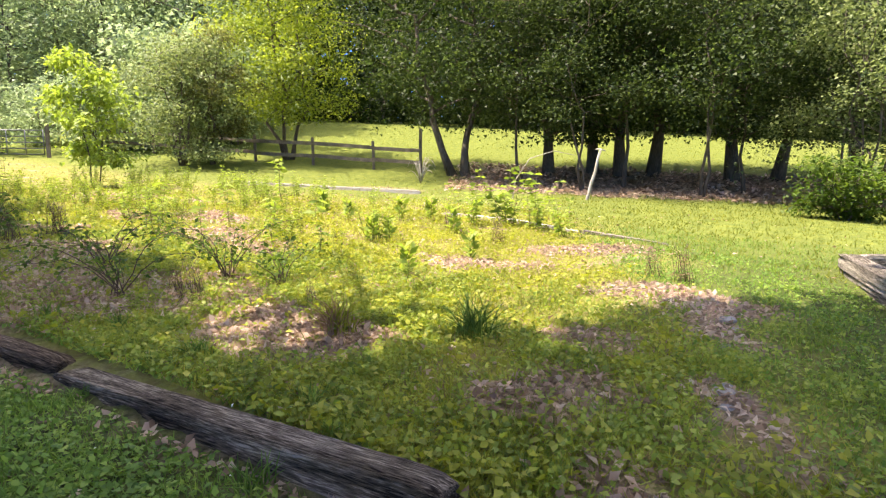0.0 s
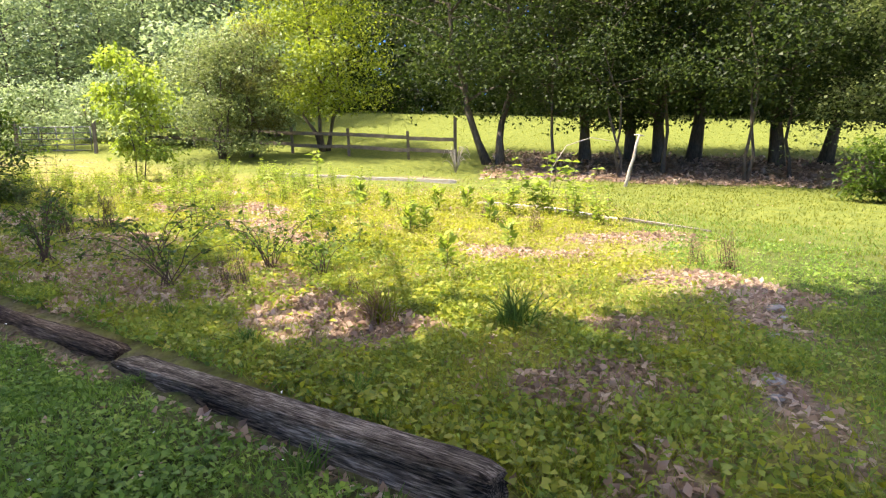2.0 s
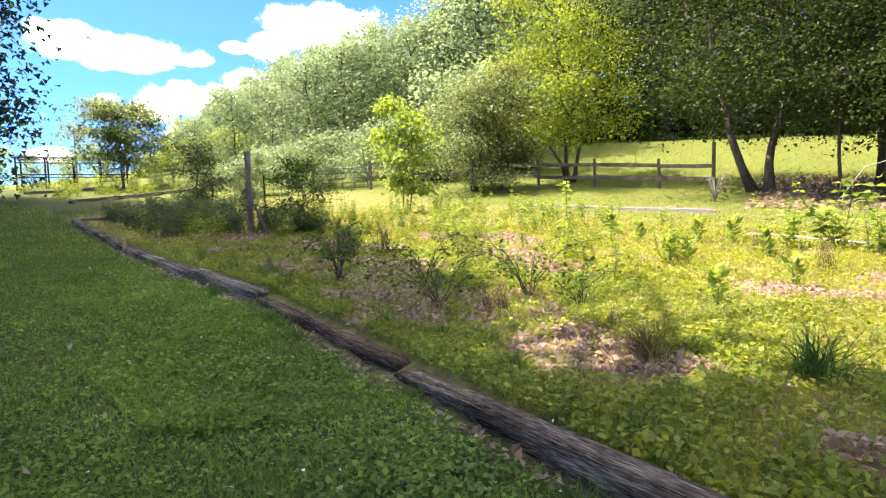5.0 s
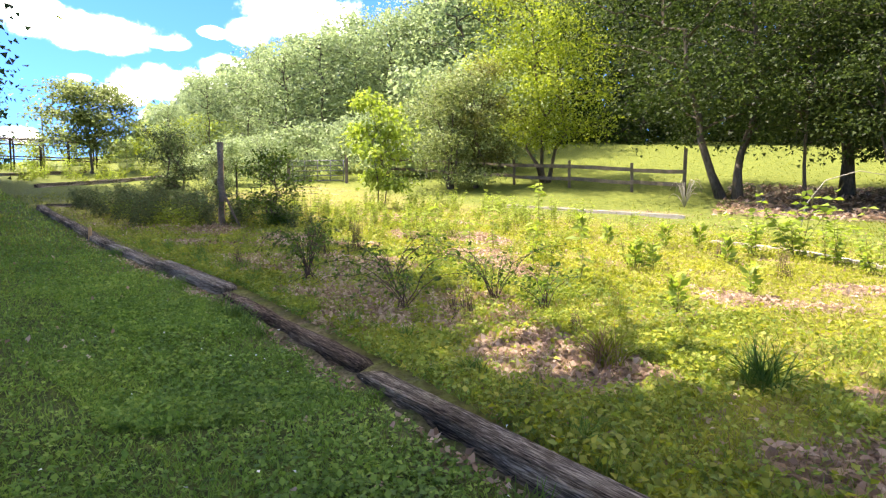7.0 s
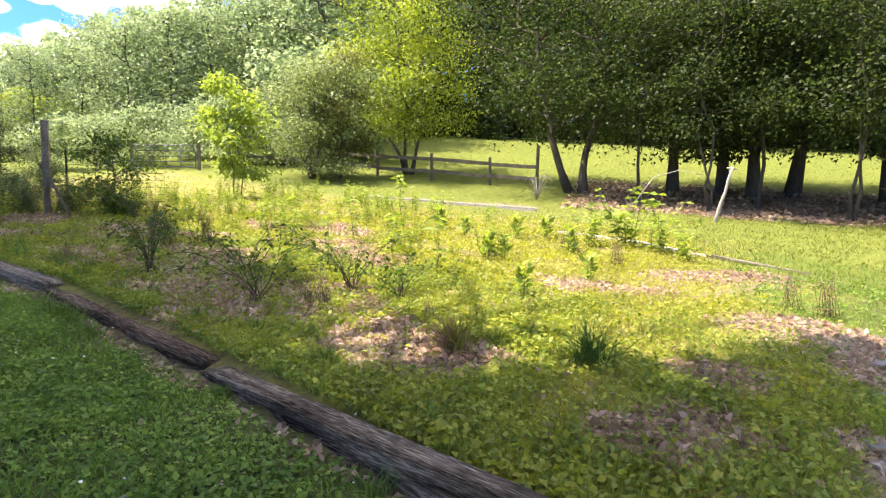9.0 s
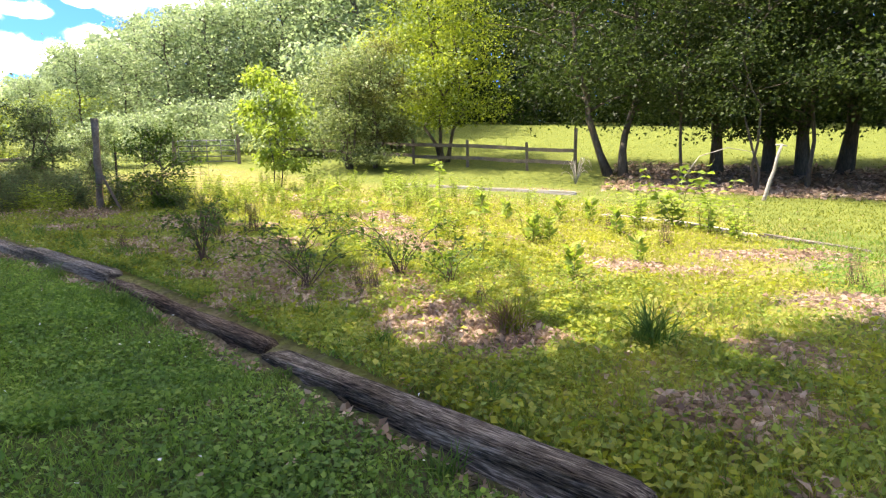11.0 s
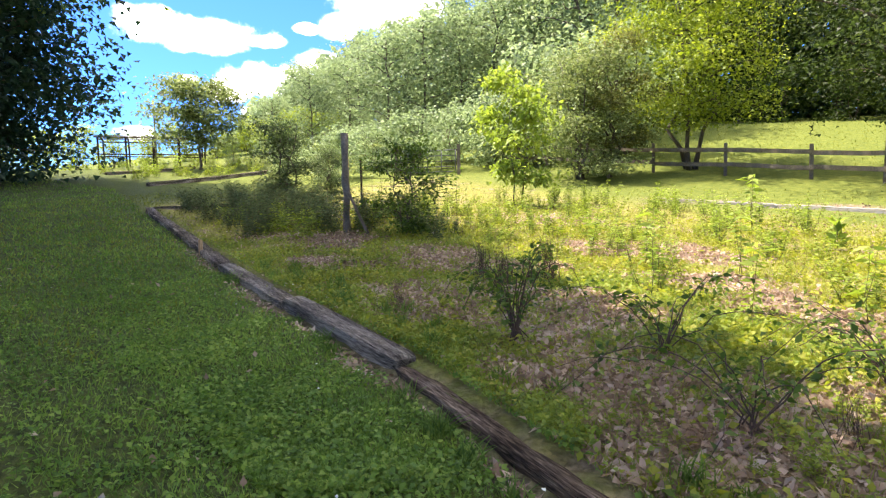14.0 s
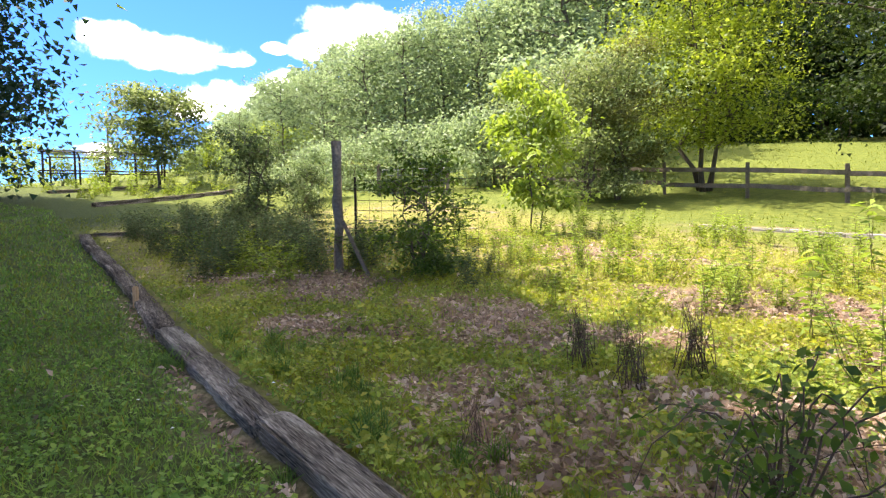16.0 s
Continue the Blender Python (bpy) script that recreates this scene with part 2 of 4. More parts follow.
def litter(x, y):
    """How bare and leaf-strewn the ground is, 0 to 1."""
    x, y = np.asarray(x, float), np.asarray(y, float)
    f = np.zeros_like(x)
    wob = 0.35 * np.sin(3.1 * x + 1.7 * y) + 0.3 * np.sin(5.3 * y - 2.2 * x) + 0.2 * np.sin(9 * x + 7 * y)
    for cx, cy, rx, ry in LITTER_AT:
        d = ((x - cx) / rx) ** 2 + ((y - cy) / ry) ** 2
        f = np.maximum(f, smooth(1.5, 0.35, d + wob * 1.2 + 0.35 * np.sin(17 * x + 4 * y) * np.sin(15 * y - 6 * x)))
    woods = smooth(18.0, 19.6, y - 0.05 * x + 0.5 * wob) * smooth(27.5, 25, y) * smooth(-1.5, 1, x)
    dirt = smooth(0.6, 0.1, np.abs(y - 17.8 - 0.3 * wob)) * smooth(-8, -6.5, x) * smooth(-1.2, -2, x) * 0.8
    strip = smooth(0.13, 0.04, np.abs(row_side(x, y) + 0.22) + 0.10 * wob) * smooth(0.5, 0, x) * smooth(-13, -11, x) * 0.7
    return np.maximum(np.maximum(f, woods), np.maximum(dirt, strip))


def axis(lo, hi, step, far, grow):
    mid = list(np.arange(lo, hi + 1e-6, step))
    a, b, s = mid[0], mid[-1], step
    left, right = [], []
    while b < far:
        s *= grow
        a, b = a - s, b + s
        left.append(a)
        right.append(b)
    return np.array(left[::-1] + mid + right)


def grid_mesh(name, xs, ys, mat):
    X, Y = np.meshgrid(xs, ys)
    V = np.stack([X, Y, height(X, Y)], -1).reshape(-1, 3)
    nx, ny = len(xs), len(ys)
    i = (np.arange(ny - 1)[:, None] * nx + np.arange(nx - 1)[None]).ravel()
    F = np.stack([i, i + 1, i + nx + 1, i + nx], -1)
    me = bpy.data.meshes.new(name)
    me.vertices.add(len(V))
    me.vertices.foreach_set("co", V.ravel())
    me.loops.add(F.size)
    me.loops.foreach_set("vertex_index", F.ravel())
    me.polygons.add(len(F))
    me.polygons.foreach_set("loop_start", np.arange(len(F)) * 4)
    at = me.attributes.new("bare", "FLOAT", "POINT")
    at.data.foreach_set("value", litter(V[:, 0], V[:, 1]))
    at = me.attributes.new("wild", "FLOAT", "POINT")
    x, y = V[:, 0], V[:, 1]
    bed = smooth(-0.1, 0.15, row_side(x, y)) * smooth(3.4, 2.2, x + 0.3 * np.sin(2 * y)) * smooth(14.5, 12, y + 0.5 * x) * smooth(-20, -17, x)
    at.data.foreach_set("value", bed)
    at = me.attributes.new("field", "FLOAT", "POINT")
    at.data.foreach_set("value", smooth(7, 13, y + 0.2 * x))
    me.update()
    me.validate()
    me.materials.append(mat)
    me.polygons.foreach_set("use_smooth", np.ones(len(F), bool))
    return me


def ground_material():
    m = bpy.data.materials.new("ground")
    m.use_nodes = True
    nt = m.node_tree
    N, L = nt.nodes, nt.links
    b = N["Principled BSDF"]
    b.inputs["Roughness"].default_value = 0.95
    b.inputs["Specular IOR Level"].default_value = 0.15
    tc = N.new("ShaderNodeTexCoord")

    def noise_(scale, detail=5):
        n = N.new("ShaderNodeTexNoise")
        n.inputs["Scale"].default_value, n.inputs["Detail"].default_value = scale, detail
        L.new(tc.outputs["Object"], n.inputs["Vector"])
        return n.outputs["Fac"]

    def ramp_(src, a, ca, c, cc):
        r = N.new("ShaderNodeValToRGB")
        e = r.color_ramp.elements
        e[0].position, e[0].color, e[1].position, e[1].color = a, (*ca, 1), c, (*cc, 1)
        L.new(src, r.inputs["Fac"])
        return r.outputs["Color"]

    def mix_(f, a, c):
        x = N.new("ShaderNodeMix")
        x.data_type = "RGBA"
        L.new(f, x.inputs[0])
        L.new(a, x.inputs[6])
        L.new(c, x.inputs[7])
        return x.outputs[2]

    def attr_(name):
        a = N.new("ShaderNodeAttribute")
        a.attribute_name = name
        return a.outputs["Fac"]

    lawn = ramp_(noise_(14, 8), 0.35, (0.035, 0.045, 0.012), 0.68, (0.10, 0.125, 0.028))
    field = ramp_(noise_(5, 8), 0.35, (0.085, 0.11, 0.02), 0.68, (0.15, 0.17, 0.032))
    wild = ramp_(noise_(9, 8), 0.36, (0.13, 0.11, 0.035), 0.62, (0.22, 0.22, 0.045))
    soil = ramp_(noise_(26, 8), 0.32, (0.09, 0.06, 0.042), 0.68, (0.34, 0.255, 0.185))
    patchy = N.new("ShaderNodeMapRange")
    patchy.inputs["From Min"].default_value, patchy.inputs["From Max"].default_value = 0.56, 0.68
    L.new(noise_(1.6, 7), patchy.inputs["Value"])
    wild2 = mix_(patchy.outputs["Result"], wild, soil)
    lawn = mix_(attr_("field"), lawn, field)
    col = mix_(attr_("wild"), lawn, wild2)
    col = mix_(attr_("bare"), col, soil)
    L.new(col, b.inputs["Base Color"])
    bu = N.new("ShaderNodeBump")
    bu.inputs["Strength"].default_value, bu.inputs["Distance"].default_value = 0.8, 0.05
    L.new(noise_(30, 8), bu.inputs["Height"])
    L.new(bu.outputs[0], b.inputs["Normal"])
    return m


XS = axis(-13, 6, 0.23, 900, 1.12)
YS = axis(-1, 15, 0.23, 900, 1.12)
ground = tagged(new("ground", grid_mesh("ground", XS, YS, ground_material())), "grassy sloping ground with leaf litter patches", "ground", kind="structure")

# ---- builders ----
RNG = np.random.default_rng(7)


def poly_mesh(name, V, size, mat):
    """One mesh of loose faces with `size` corners each; V: faces x corners x 3."""
    V = np.asarray(V, float)
    n = len(V)
    me = bpy.data.meshes.new(name)
    me.vertices.add(n * size)
    me.vertices.foreach_set("co", V.ravel())
    me.loops.add(n * size)
    me.loops.foreach_set("vertex_index", np.arange(n * size))
    me.polygons.add(n)
    me.polygons.foreach_set("loop_start", np.arange(n) * size)
    me.update()
    me.validate()
    me.materials.append(mat)
    return me


def unit(v):
    return v / (np.linalg.norm(v, axis=-1, keepdims=True) + 1e-9)


def leaf_quads(P, length, width, rng, up=0.6, droop=0.2, ways=None):
    """Folded diamond leaves from their stalks at P."""
    n = len(P)
    way = rng.normal(size=(n, 3)) if ways is None else ways + 0.35 * rng.normal(size=(n, 3))
    way[:, 2] = way[:, 2] * 0.5 - droop
    way = unit(way)
    nor = unit(rng.normal(size=(n, 3)) * (1 - up) + np.array((0, 0, 1.0)) * up)
    side = unit(np.cross(way, nor))
    nor = np.cross(side, way)
    L = (length * rng.uniform(0.65, 1.25, n))[:, None]
    W = L * width
    mid = P + way * L * 0.45
    return np.stack([P, mid + side * W / 2 + nor * W * 0.18, P + way * L - nor * L * 0.1, mid - side * W / 2 + nor * W * 0.18], 1)


def blade_tris(P, h, w, rng, lean=0.4):
    n = len(P)
    a = rng.uniform(0, 2 * np.pi, n)
    H = (h * rng.uniform(0.5, 1.3, n))[:, None]
    side = np.stack([np.cos(a), np.sin(a), 0 * a], -1) * (w * rng.uniform(0.6, 1.3, n))[:, None] / 2
    tip = rng.normal(size=(n, 3)) * lean
    tip[:, 2] = 1
    return np.stack([P - side, P + side, P + unit(tip) * H], 1)


def tube_faces(pts, radii, sides=6):
    """Vertices and quads of a bent, tapered tube."""
    pts = np.asarray(pts, float)
    d = unit(np.gradient(pts, axis=0))
    ref = np.where(np.abs(d[:, 2:3]) > 0.9, [[1.0, 0, 0]], [[0, 0, 1.0]])
    u = unit(np.cross(d, ref))
    for i in range(1, len(u)):
        v = u[i - 1] - d[i] * (u[i - 1] @ d[i])
        u[i] = v / (np.linalg.norm(v) + 1e-9)
    w = np.cross(d, u)
    a = np.arange(sides) * 2 * np.pi / sides
    V = pts[:, None] + (u[:, None] * np.cos(a)[None, :, None] + w[:, None] * np.sin(a)[None, :, None]) * np.asarray(radii)[:, None, None]
    F = []
    for i in range(len(pts) - 1):
        for k in range(sides):
            F.append((i * sides + k, i * sides + (k + 1) % sides, (i + 1) * sides + (k + 1) % sides, (i + 1) * sides + k))
    F.append(tuple(range((len(pts) - 1) * sides, len(pts) * sides)))
    F.append(tuple(range(sides))[::-1])
    return V.reshape(-1, 3), F


def tubes_mesh(name, tubes, mat, sides=6, smooth_it=True):
    VV, FF, off = [], [], 0
    for pts, radii in tubes:
        V, F = tube_faces(pts, radii, sides)
        VV.append(V)
        FF += [tuple(i + off for i in f) for f in F]
        off += len(V)
    me = bpy.data.meshes.new(name)
    me.from_pydata(np.concatenate(VV).tolist(), [], FF)
    me.materials.append(mat)
    if smooth_it:
        me.polygons.foreach_set("use_smooth", np.ones(len(FF), bool))
    return me


def part(parent, name, me, label=""):
    ob = new(name, me)
    ob.parent = parent
    if label:
        ob["label"] = label
    return ob


def bend(rng, a, b, n=6, sag=0.0, wob=0.05):
    t = np.linspace(0, 1, n)[:, None]
    a, b = np.asarray(a, float), np.asarray(b, float)
    L = np.linalg.norm(b - a)
    p = a + (b - a) * t + rng.normal(size=(n, 3)) * wob * L * np.sin(np.pi * t)
    p[:, 2] += sag * L * np.sin(np.pi * t[:, 0])
    return p


def tree_parts(seed, h, crown, base, leaves, leaf, trunk, leaf_m, stems=1, lean=(0, 0), flat=0.55, clump=0.16, limbs=16, droop=0.25, ragged=0.35, twig_sides=5, plain=False, keep=None):
    """Meshes of a tree standing at the origin: wood and foliage. h: height, crown: radius, base: height of the lowest leaves."""
    rng = np.random.default_rng(seed)
    tubes, ends = [], []
    for s in range(stems):
        a = 2 * np.pi * s / stems + rng.uniform(0, 1)
        spread = 0.0 if stems == 1 else crown * 0.35
        top = np.array((lean[0] * h + spread * np.cos(a), lean[1] * h + spread * np.sin(a), h * 0.9))
        foot = np.array((np.cos(a), np.sin(a), 0)) * (trunk * 0.9 if stems > 1 else 0)
        tp = bend(rng, foot - (0, 0, 0.25), top, 9, wob=0.02 + 0.02 * (stems > 1))
        r = trunk * (1.0 if stems == 1 else 0.7)
        rad = r * np.linspace(1, 0.16, 9) ** 0.9
        rad[0] *= 1.5
        tubes.append((tp, rad))
        k = max(4, limbs // stems)
        for i in range(k):
            f = (base / h) + (0.93 - base / h) * (i + rng.uniform(0, 0.8)) / k
            q = f * 8 / 0.93
            j = min(7, int(q))
            p0 = tp[j] + (tp[j + 1] - tp[j]) * min(1, q - j)
            hgt = (f * h - base) / (h - base)
            reach = crown * (1 - ragged * rng.uniform()) * math.sqrt(max(0.1, 1 - (1.7 * (hgt - 0.42)) ** 2))
            b = 2.4 * i + rng.uniform(-0.6, 0.6)
            p1 = p0 + np.array((np.cos(b) * reach, np.sin(b) * reach, reach * rng.uniform(0.05, 0.5)))
            lp = bend(rng, p0, p1, 6, sag=0.08, wob=0.04)
            tubes.append((lp, max(0.012, r * 0.38) * np.linspace(1, 0.15, 6)))
            for c in range(5):
                e0 = lp[rng.integers(2, 6)]
                e1 = e0 + rng.normal(size=3) * reach * (0.33, 0.33, 0.2)
                if plain:
                    ends += [e1, (e0 + e1) / 2]
                    continue
                tubes.append((bend(rng, e0, e1, 3, wob=0.05), max(0.006, r * 0.1) * np.array((1, 0.6, 0.2))))
                ends += [e1, (e0 + e1) / 2]
            ends.append(lp[-1])
    ends = np.array(ends)
    pick = ends[rng.integers(0, len(ends), leaves)]
    size = crown * clump
    P = pick + rng.normal(size=(leaves, 3)) * size * np.array((1, 1, flat)) + rng.normal(size=(leaves, 3)) * 0.02
    P[:, 2] = np.maximum(P[:, 2], base * 0.7 + rng.uniform(0, 0.2, leaves))
    if keep is not None:
        P = P[keep(P)]
    leaves = len(P)
    wood = tubes_mesh("wood", tubes, BARK, twig_sides)
    quads = leaf_quads(P, leaf, 0.62 if plain else 0.55, rng, 0.74, droop)
    crown_me = poly_mesh("foliage", quads[:, 1:] if plain else quads, 3 if plain else 4, leaf_m)
    return wood, crown_me


TREE_CACHE = {}


def tree(key, x, y, label, category="tree", turn=0.0, size=1.0, group="", sink=0.0, name="tree", **kw):
    """A tree at (x, y); the same key shares the meshes."""
    if key not in TREE_CACHE:
        TREE_CACHE[key] = tree_parts(**kw)
    wood, crown_me = TREE_CACHE[key]
    root = new(name)
    root.matrix_world = pose(x, y, gz(x, y) - sink, 0, 0, turn) @ Matrix.Scale(size, 4)
    part(root, "trunk", wood)
    part(root, "foliage", crown_me)
    return tagged(root, label, category, group)


# ---- row of ties round the bed ----


def tie_mesh(length, w, h, mat, seed, rounded=0.014, rough=0.012, cut=0.0):
    """A squared, cracked old timber along +x, resting on z = 0."""
    rng = np.random.default_rng(seed)
    prof = []
    for cx, cy, a0 in ((w / 2, h, 0), (-w / 2, h, 90), (-w / 2, 0, 180), (w / 2, 0, 270)):
        sx, sy = (1 if cx > 0 else -1), (1 if cy > 0 else -1)
        for k in range(3):
            a = radians(a0 + 45 * k)
            prof.append((cx - sx * rounded + rounded * math.cos(a), cy - sy * rounded + rounded * math.sin(a)))
    # more points along the sides, so that cracks can sink in
    full = []
    for i in range(len(prof)):
        a, b = prof[i], prof[(i + 1) % len(prof)]
        full.append(a)
        d = math.dist(a, b)
        m = int(d / 0.022)
        for k in range(1, m):
            full.append((a[0] + (b[0] - a[0]) * k / m, a[1] + (b[1] - a[1]) * k / m))
    n, rings = len(full), max(8, int(length / 0.06))
    V, F = [], []
    groove = rng.uniform(0, 1, n)
    deep = rng.uniform(0, 1, n) < 0.22
    for i in range(rings + 1):
        x = length * i / rings
        end = min(x, length - x)
        worn = 0.02 * math.exp(-end / 0.05)
        for k, (py, pz) in enumerate(full):
            wob = rough * (0.5 * noise.noise((x * 1.1, py * 4, pz * 4 + seed)) + 0.5 * noise.noise((x * 5, py * 45, pz * 45 + seed)))
            crack = 0.02 * deep[k] * max(0, noise.noise((x * 1.4 + seed, k * 3.1, 1.7)) + 0.15) * 2 if pz > 0.01 else 0
            ins = 1 - (worn + crack + rough * 0.5 * groove[k]) / (w / 2) + wob * 2
            V.append((x + (rng.uniform(-0.012, 0.012) if i in (0, rings) else 0), py * ins, max(0, h / 2 + (pz - h / 2) * ins)))
    for i in range(rings):
        for k in range(n):
            a, b = i * n + k, i * n + (k + 1) % n
            F.append((a, b, b + n, a + n))
    F.append(tuple(range(n))[::-1])
    F.append(tuple(range(rings * n, rings * n + n)))
    me = bpy.data.meshes.new("tie")
    me.from_pydata(V, [], F)
    me.materials.append(mat)
    return me


def tie(a, b, top_a, top_b, w, h, mat, seed, label, gap=0.01, group="ties round the bed", name="railway_tie", **kw):
    """A tie whose top's middle runs from a to b."""
    L = math.dist(a, b) - gap
    ob = new(name, tie_mesh(L, w, h, mat, seed, **kw))
    slope = math.degrees(math.atan2(top_b - top_a, L))
    turn = math.degrees(math.atan2(b[1] - a[1], b[0] - a[0]))
    ob.matrix_world = pose(a[0], a[1], top_a, 0, -slope, turn) @ pose(gap / 2, 0, -h)
    return tagged(ob, label, "tie", group)


tie((0.40, 2.41), (-2.06, 3.75), 0.175, 0.135, 0.185, 0.2, TIE_OLD, 1, "deeply cracked grey-brown railway tie lying in grass", rough=0.016)
tie((-2.03, 3.74), (-4.84, 4.97), 0.20, 0.37, 0.18, 0.22, TIE_BROWN, 2, "dark brown rounded old railway tie edging the bed", rounded=0.05, rough=0.018)
tie((-4.76, 4.95), (-6.86, 5.60), 0.42, 0.58, 0.21, 0.19, TIE_GREY, 3, "silver-grey split railway tie edging the bed", rough=0.012)
tie((-6.81, 5.56), (-9.4, 6.48), 0.535, 0.69, 0.22, 0.18, TIE_GREY, 4, "dark grey weathered railway tie edging the bed")
tie((-9.38, 6.46), (-11.0, 7.13), 0.70, 0.79, 0.22, 0.18, TIE_OLD, 5, "weathered grey railway tie edging the bed")
tie((-11.0, 7.14), (-13.4, 7.98), 0.80, 1.03, 0.21, 0.2, TIE_OLD, 6, "weathered grey railway tie edging the bed")
tie((-13.4, 7.98), (-15.6, 8.72), 1.03, 1.25, 0.21, 0.2, TIE_OLD, 7, "weathered grey railway tie edging the bed")
tie((-15.6, 8.72), (-17.1, 9.30), 1.25, 1.42, 0.21, 0.2, TIE_OLD, 8, "weathered grey railway tie at the bed's corner")
tie((-17.05, 9.40), (-16.1, 10.9), 1.42, 1.46, 0.21, 0.16, TIE_OLD, 9, "weathered grey railway tie across the bed's end")
for i, (a, b) in enumerate((((-25.4, 13.4), (-26.2, 16.0)), ((-26.2, 16.0), (-27.0, 18.6)), ((-27.0, 18.6), (-27.7, 21.0)))):
    tie(a, b, gz(*a) + 0.16, gz(*b) + 0.16, 0.24, 0.24, TIE_OLD, 20 + i, "dark weathered tie edging the upper bed", group="ties of the upper bed")
for i, (a, b) in enumerate((((-33.2, 15.2), (-33.6, 17.8)), ((-33.6, 17.8), (-34.0, 20.4)))):
    tie(a, b, gz(*a) + 0.16, gz(*b) + 0.16, 0.24, 0.24, TIE_OLD, 30 + i, "dark weathered tie edging the uppermost bed", group="ties of the uppermost bed")
# raised bed at the right
tie((4.80, 7.95), (4.05, 5.45), 0.33, 0.27, 0.22, 0.17, TIE_GREY, 40, "sun-bleached grey timber topping a low raised bed", group="timbers of the raised bed")
tie((4.82, 7.93), (4.07, 5.43), 0.165, 0.105, 0.24, 0.26, TIE_GREY, 41, "grey timber at the foot of a raised bed", group="timbers of the raised bed")
tie((4.95, 7.98), (7.3, 8.4), 0.31, 0.22, 0.2, 0.35, TIE_GREY, 42, "grey timber along the back of a raised bed", group="timbers of the raised bed")
# half-buried planks along the far side of the bed
for i, (a, b) in enumerate((((-0.5, 12.3), (0.75, 11.5)), ((0.75, 11.5), (2.0, 10.6)), ((2.0, 10.6), (3.2, 9.55)))):
    tie(a, b, gz(*a) + 0.075, gz(*b) + 0.075 - 0.02 * i, 0.13, 0.12, PLANK_PALE if i < 2 else TIE_GREY, 50 + i, "pale half-buried timber along the bed's far edge", group="half-buried edge timbers", name="edge_timber")
for i, (a, b) in enumerate((((-6.9, 17.5), (-4.2, 17.3)), ((-4.2, 17.3), (-1.5, 17.0)))):
    tie(a, b, gz(*a) + 0.1, gz(*b) + 0.1, 0.16, 0.16, PLANK_PALE, 60 + i, "pale sun-bleached timber along bare earth", group="half-buried edge timbers", name="edge_timber")


# ---- fences, posts, pole ----


def box_me(name, sx, sy, sz, mat, bevel=0.012, seed=0, warp=0.006):
    bm = bmesh.new()
    bmesh.ops.create_cube(bm, size=1.0)
    bmesh.ops.scale(bm, vec=(sx, sy, sz), verts=bm.verts)
    bmesh.ops.bevel(bm, geom=bm.edges[:], offset=min(bevel, 0.3 * min(sx, sy, sz)), segments=2, affect="EDGES")
    long = max(range(3), key=lambda i: (sx, sy, sz)[i])
    es = [e for e in bm.edges if abs((e.verts[0].co - e.verts[1].co)[long]) > 0.5 * (sx, sy, sz)[long]]
    bmesh.ops.subdivide_edges(bm, edges=es, cuts=5)
    for v in bm.verts:
        k = v.co[long] * 1.3 + seed
        v.co += Vector((noise.noise((k, 1, seed)), noise.noise((k, 5, seed)), noise.noise((k, 9, seed)))) * warp
    me = bpy.data.meshes.new(name)
    bm.to_mesh(me)
    bm.free()
    me.materials.append(mat)
    return me


FENCE_POSTS = [(-2.3, 23.45), (-4.2, 23.69), (-6.79, 24.2), (-9.45, 24.8), (-12.0, 25.4), (-14.6, 26.0), (-17.2, 26.6)]
fence = tagged(new("rail_fence"), "grey weathered two-rail wooden fence along a meadow", "fence")
post_me = box_me("post", 0.11, 0.11, 1.5, FENCE)
tall_me = box_me("post", 0.12, 0.12, 1.95, FENCE, seed=3)
for i, (x, y) in enumerate(FENCE_POSTS):
    p = part(fence, "post", tall_me if i == 0 else post_me)
    p.matrix_world = pose(x, y, gz(x, y) + (0.72 if i == 0 else 0.36), random.uniform(-2, 2), random.uniform(-2, 2), 12)
for i in range(len(FENCE_POSTS) - 1):
    (xa, ya), (xb, yb) = FENCE_POSTS[i], FENCE_POSTS[i + 1]
    L = math.hypot(xb - xa, yb - ya)
    for lift in (0.84, 0.36):
        za, zb = gz(xa, ya) + lift + random.uniform(-0.03, 0.03), gz(xb, yb) + lift + random.uniform(-0.03, 0.03)
        r = part(fence, "rail", box_me("rail", L + 0.1, 0.045, 0.14, FENCE, seed=i + lift, warp=0.015))
        r.matrix_world = pose((xa + xb) / 2 + 0.02, (ya + yb) / 2 - 0.08, (za + zb) / 2, 0, -math.degrees(math.asin((zb - za) / L)), math.degrees(math.atan2(yb - ya, xb - xa)))

# pipe gate with its posts, farther along
gate = tagged(new("field_gate"), "dull grey tubular steel field gate", "gate")
gx, gy, gt = -17.6, 23.2, 200
gate.matrix_world = pose(gx, gy, gz(gx, gy), 0, 0, gt)
bars = [([(0, 0, z), (1.2, 0, z), (2.6, 0, z)], [0.022] * 3) for z in (0.15, 0.38, 0.62, 0.86, 1.1)]
bars += [([(x, 0, 0.12), (x, 0, 0.6), (x, 0, 1.13)], [0.022] * 3) for x in (0, 0.65, 1.3, 1.95, 2.6)]
part(gate, "bars", tubes_mesh("bars", bars, STEEL_GREY, 8))
for x in (-0.15, 2.78):
    p = part(gate, "post", box_me("post", 0.13, 0.13, 1.6, FENCE, seed=x))
    p.matrix_basis = Matrix.Translation((x, 0, 0.55))

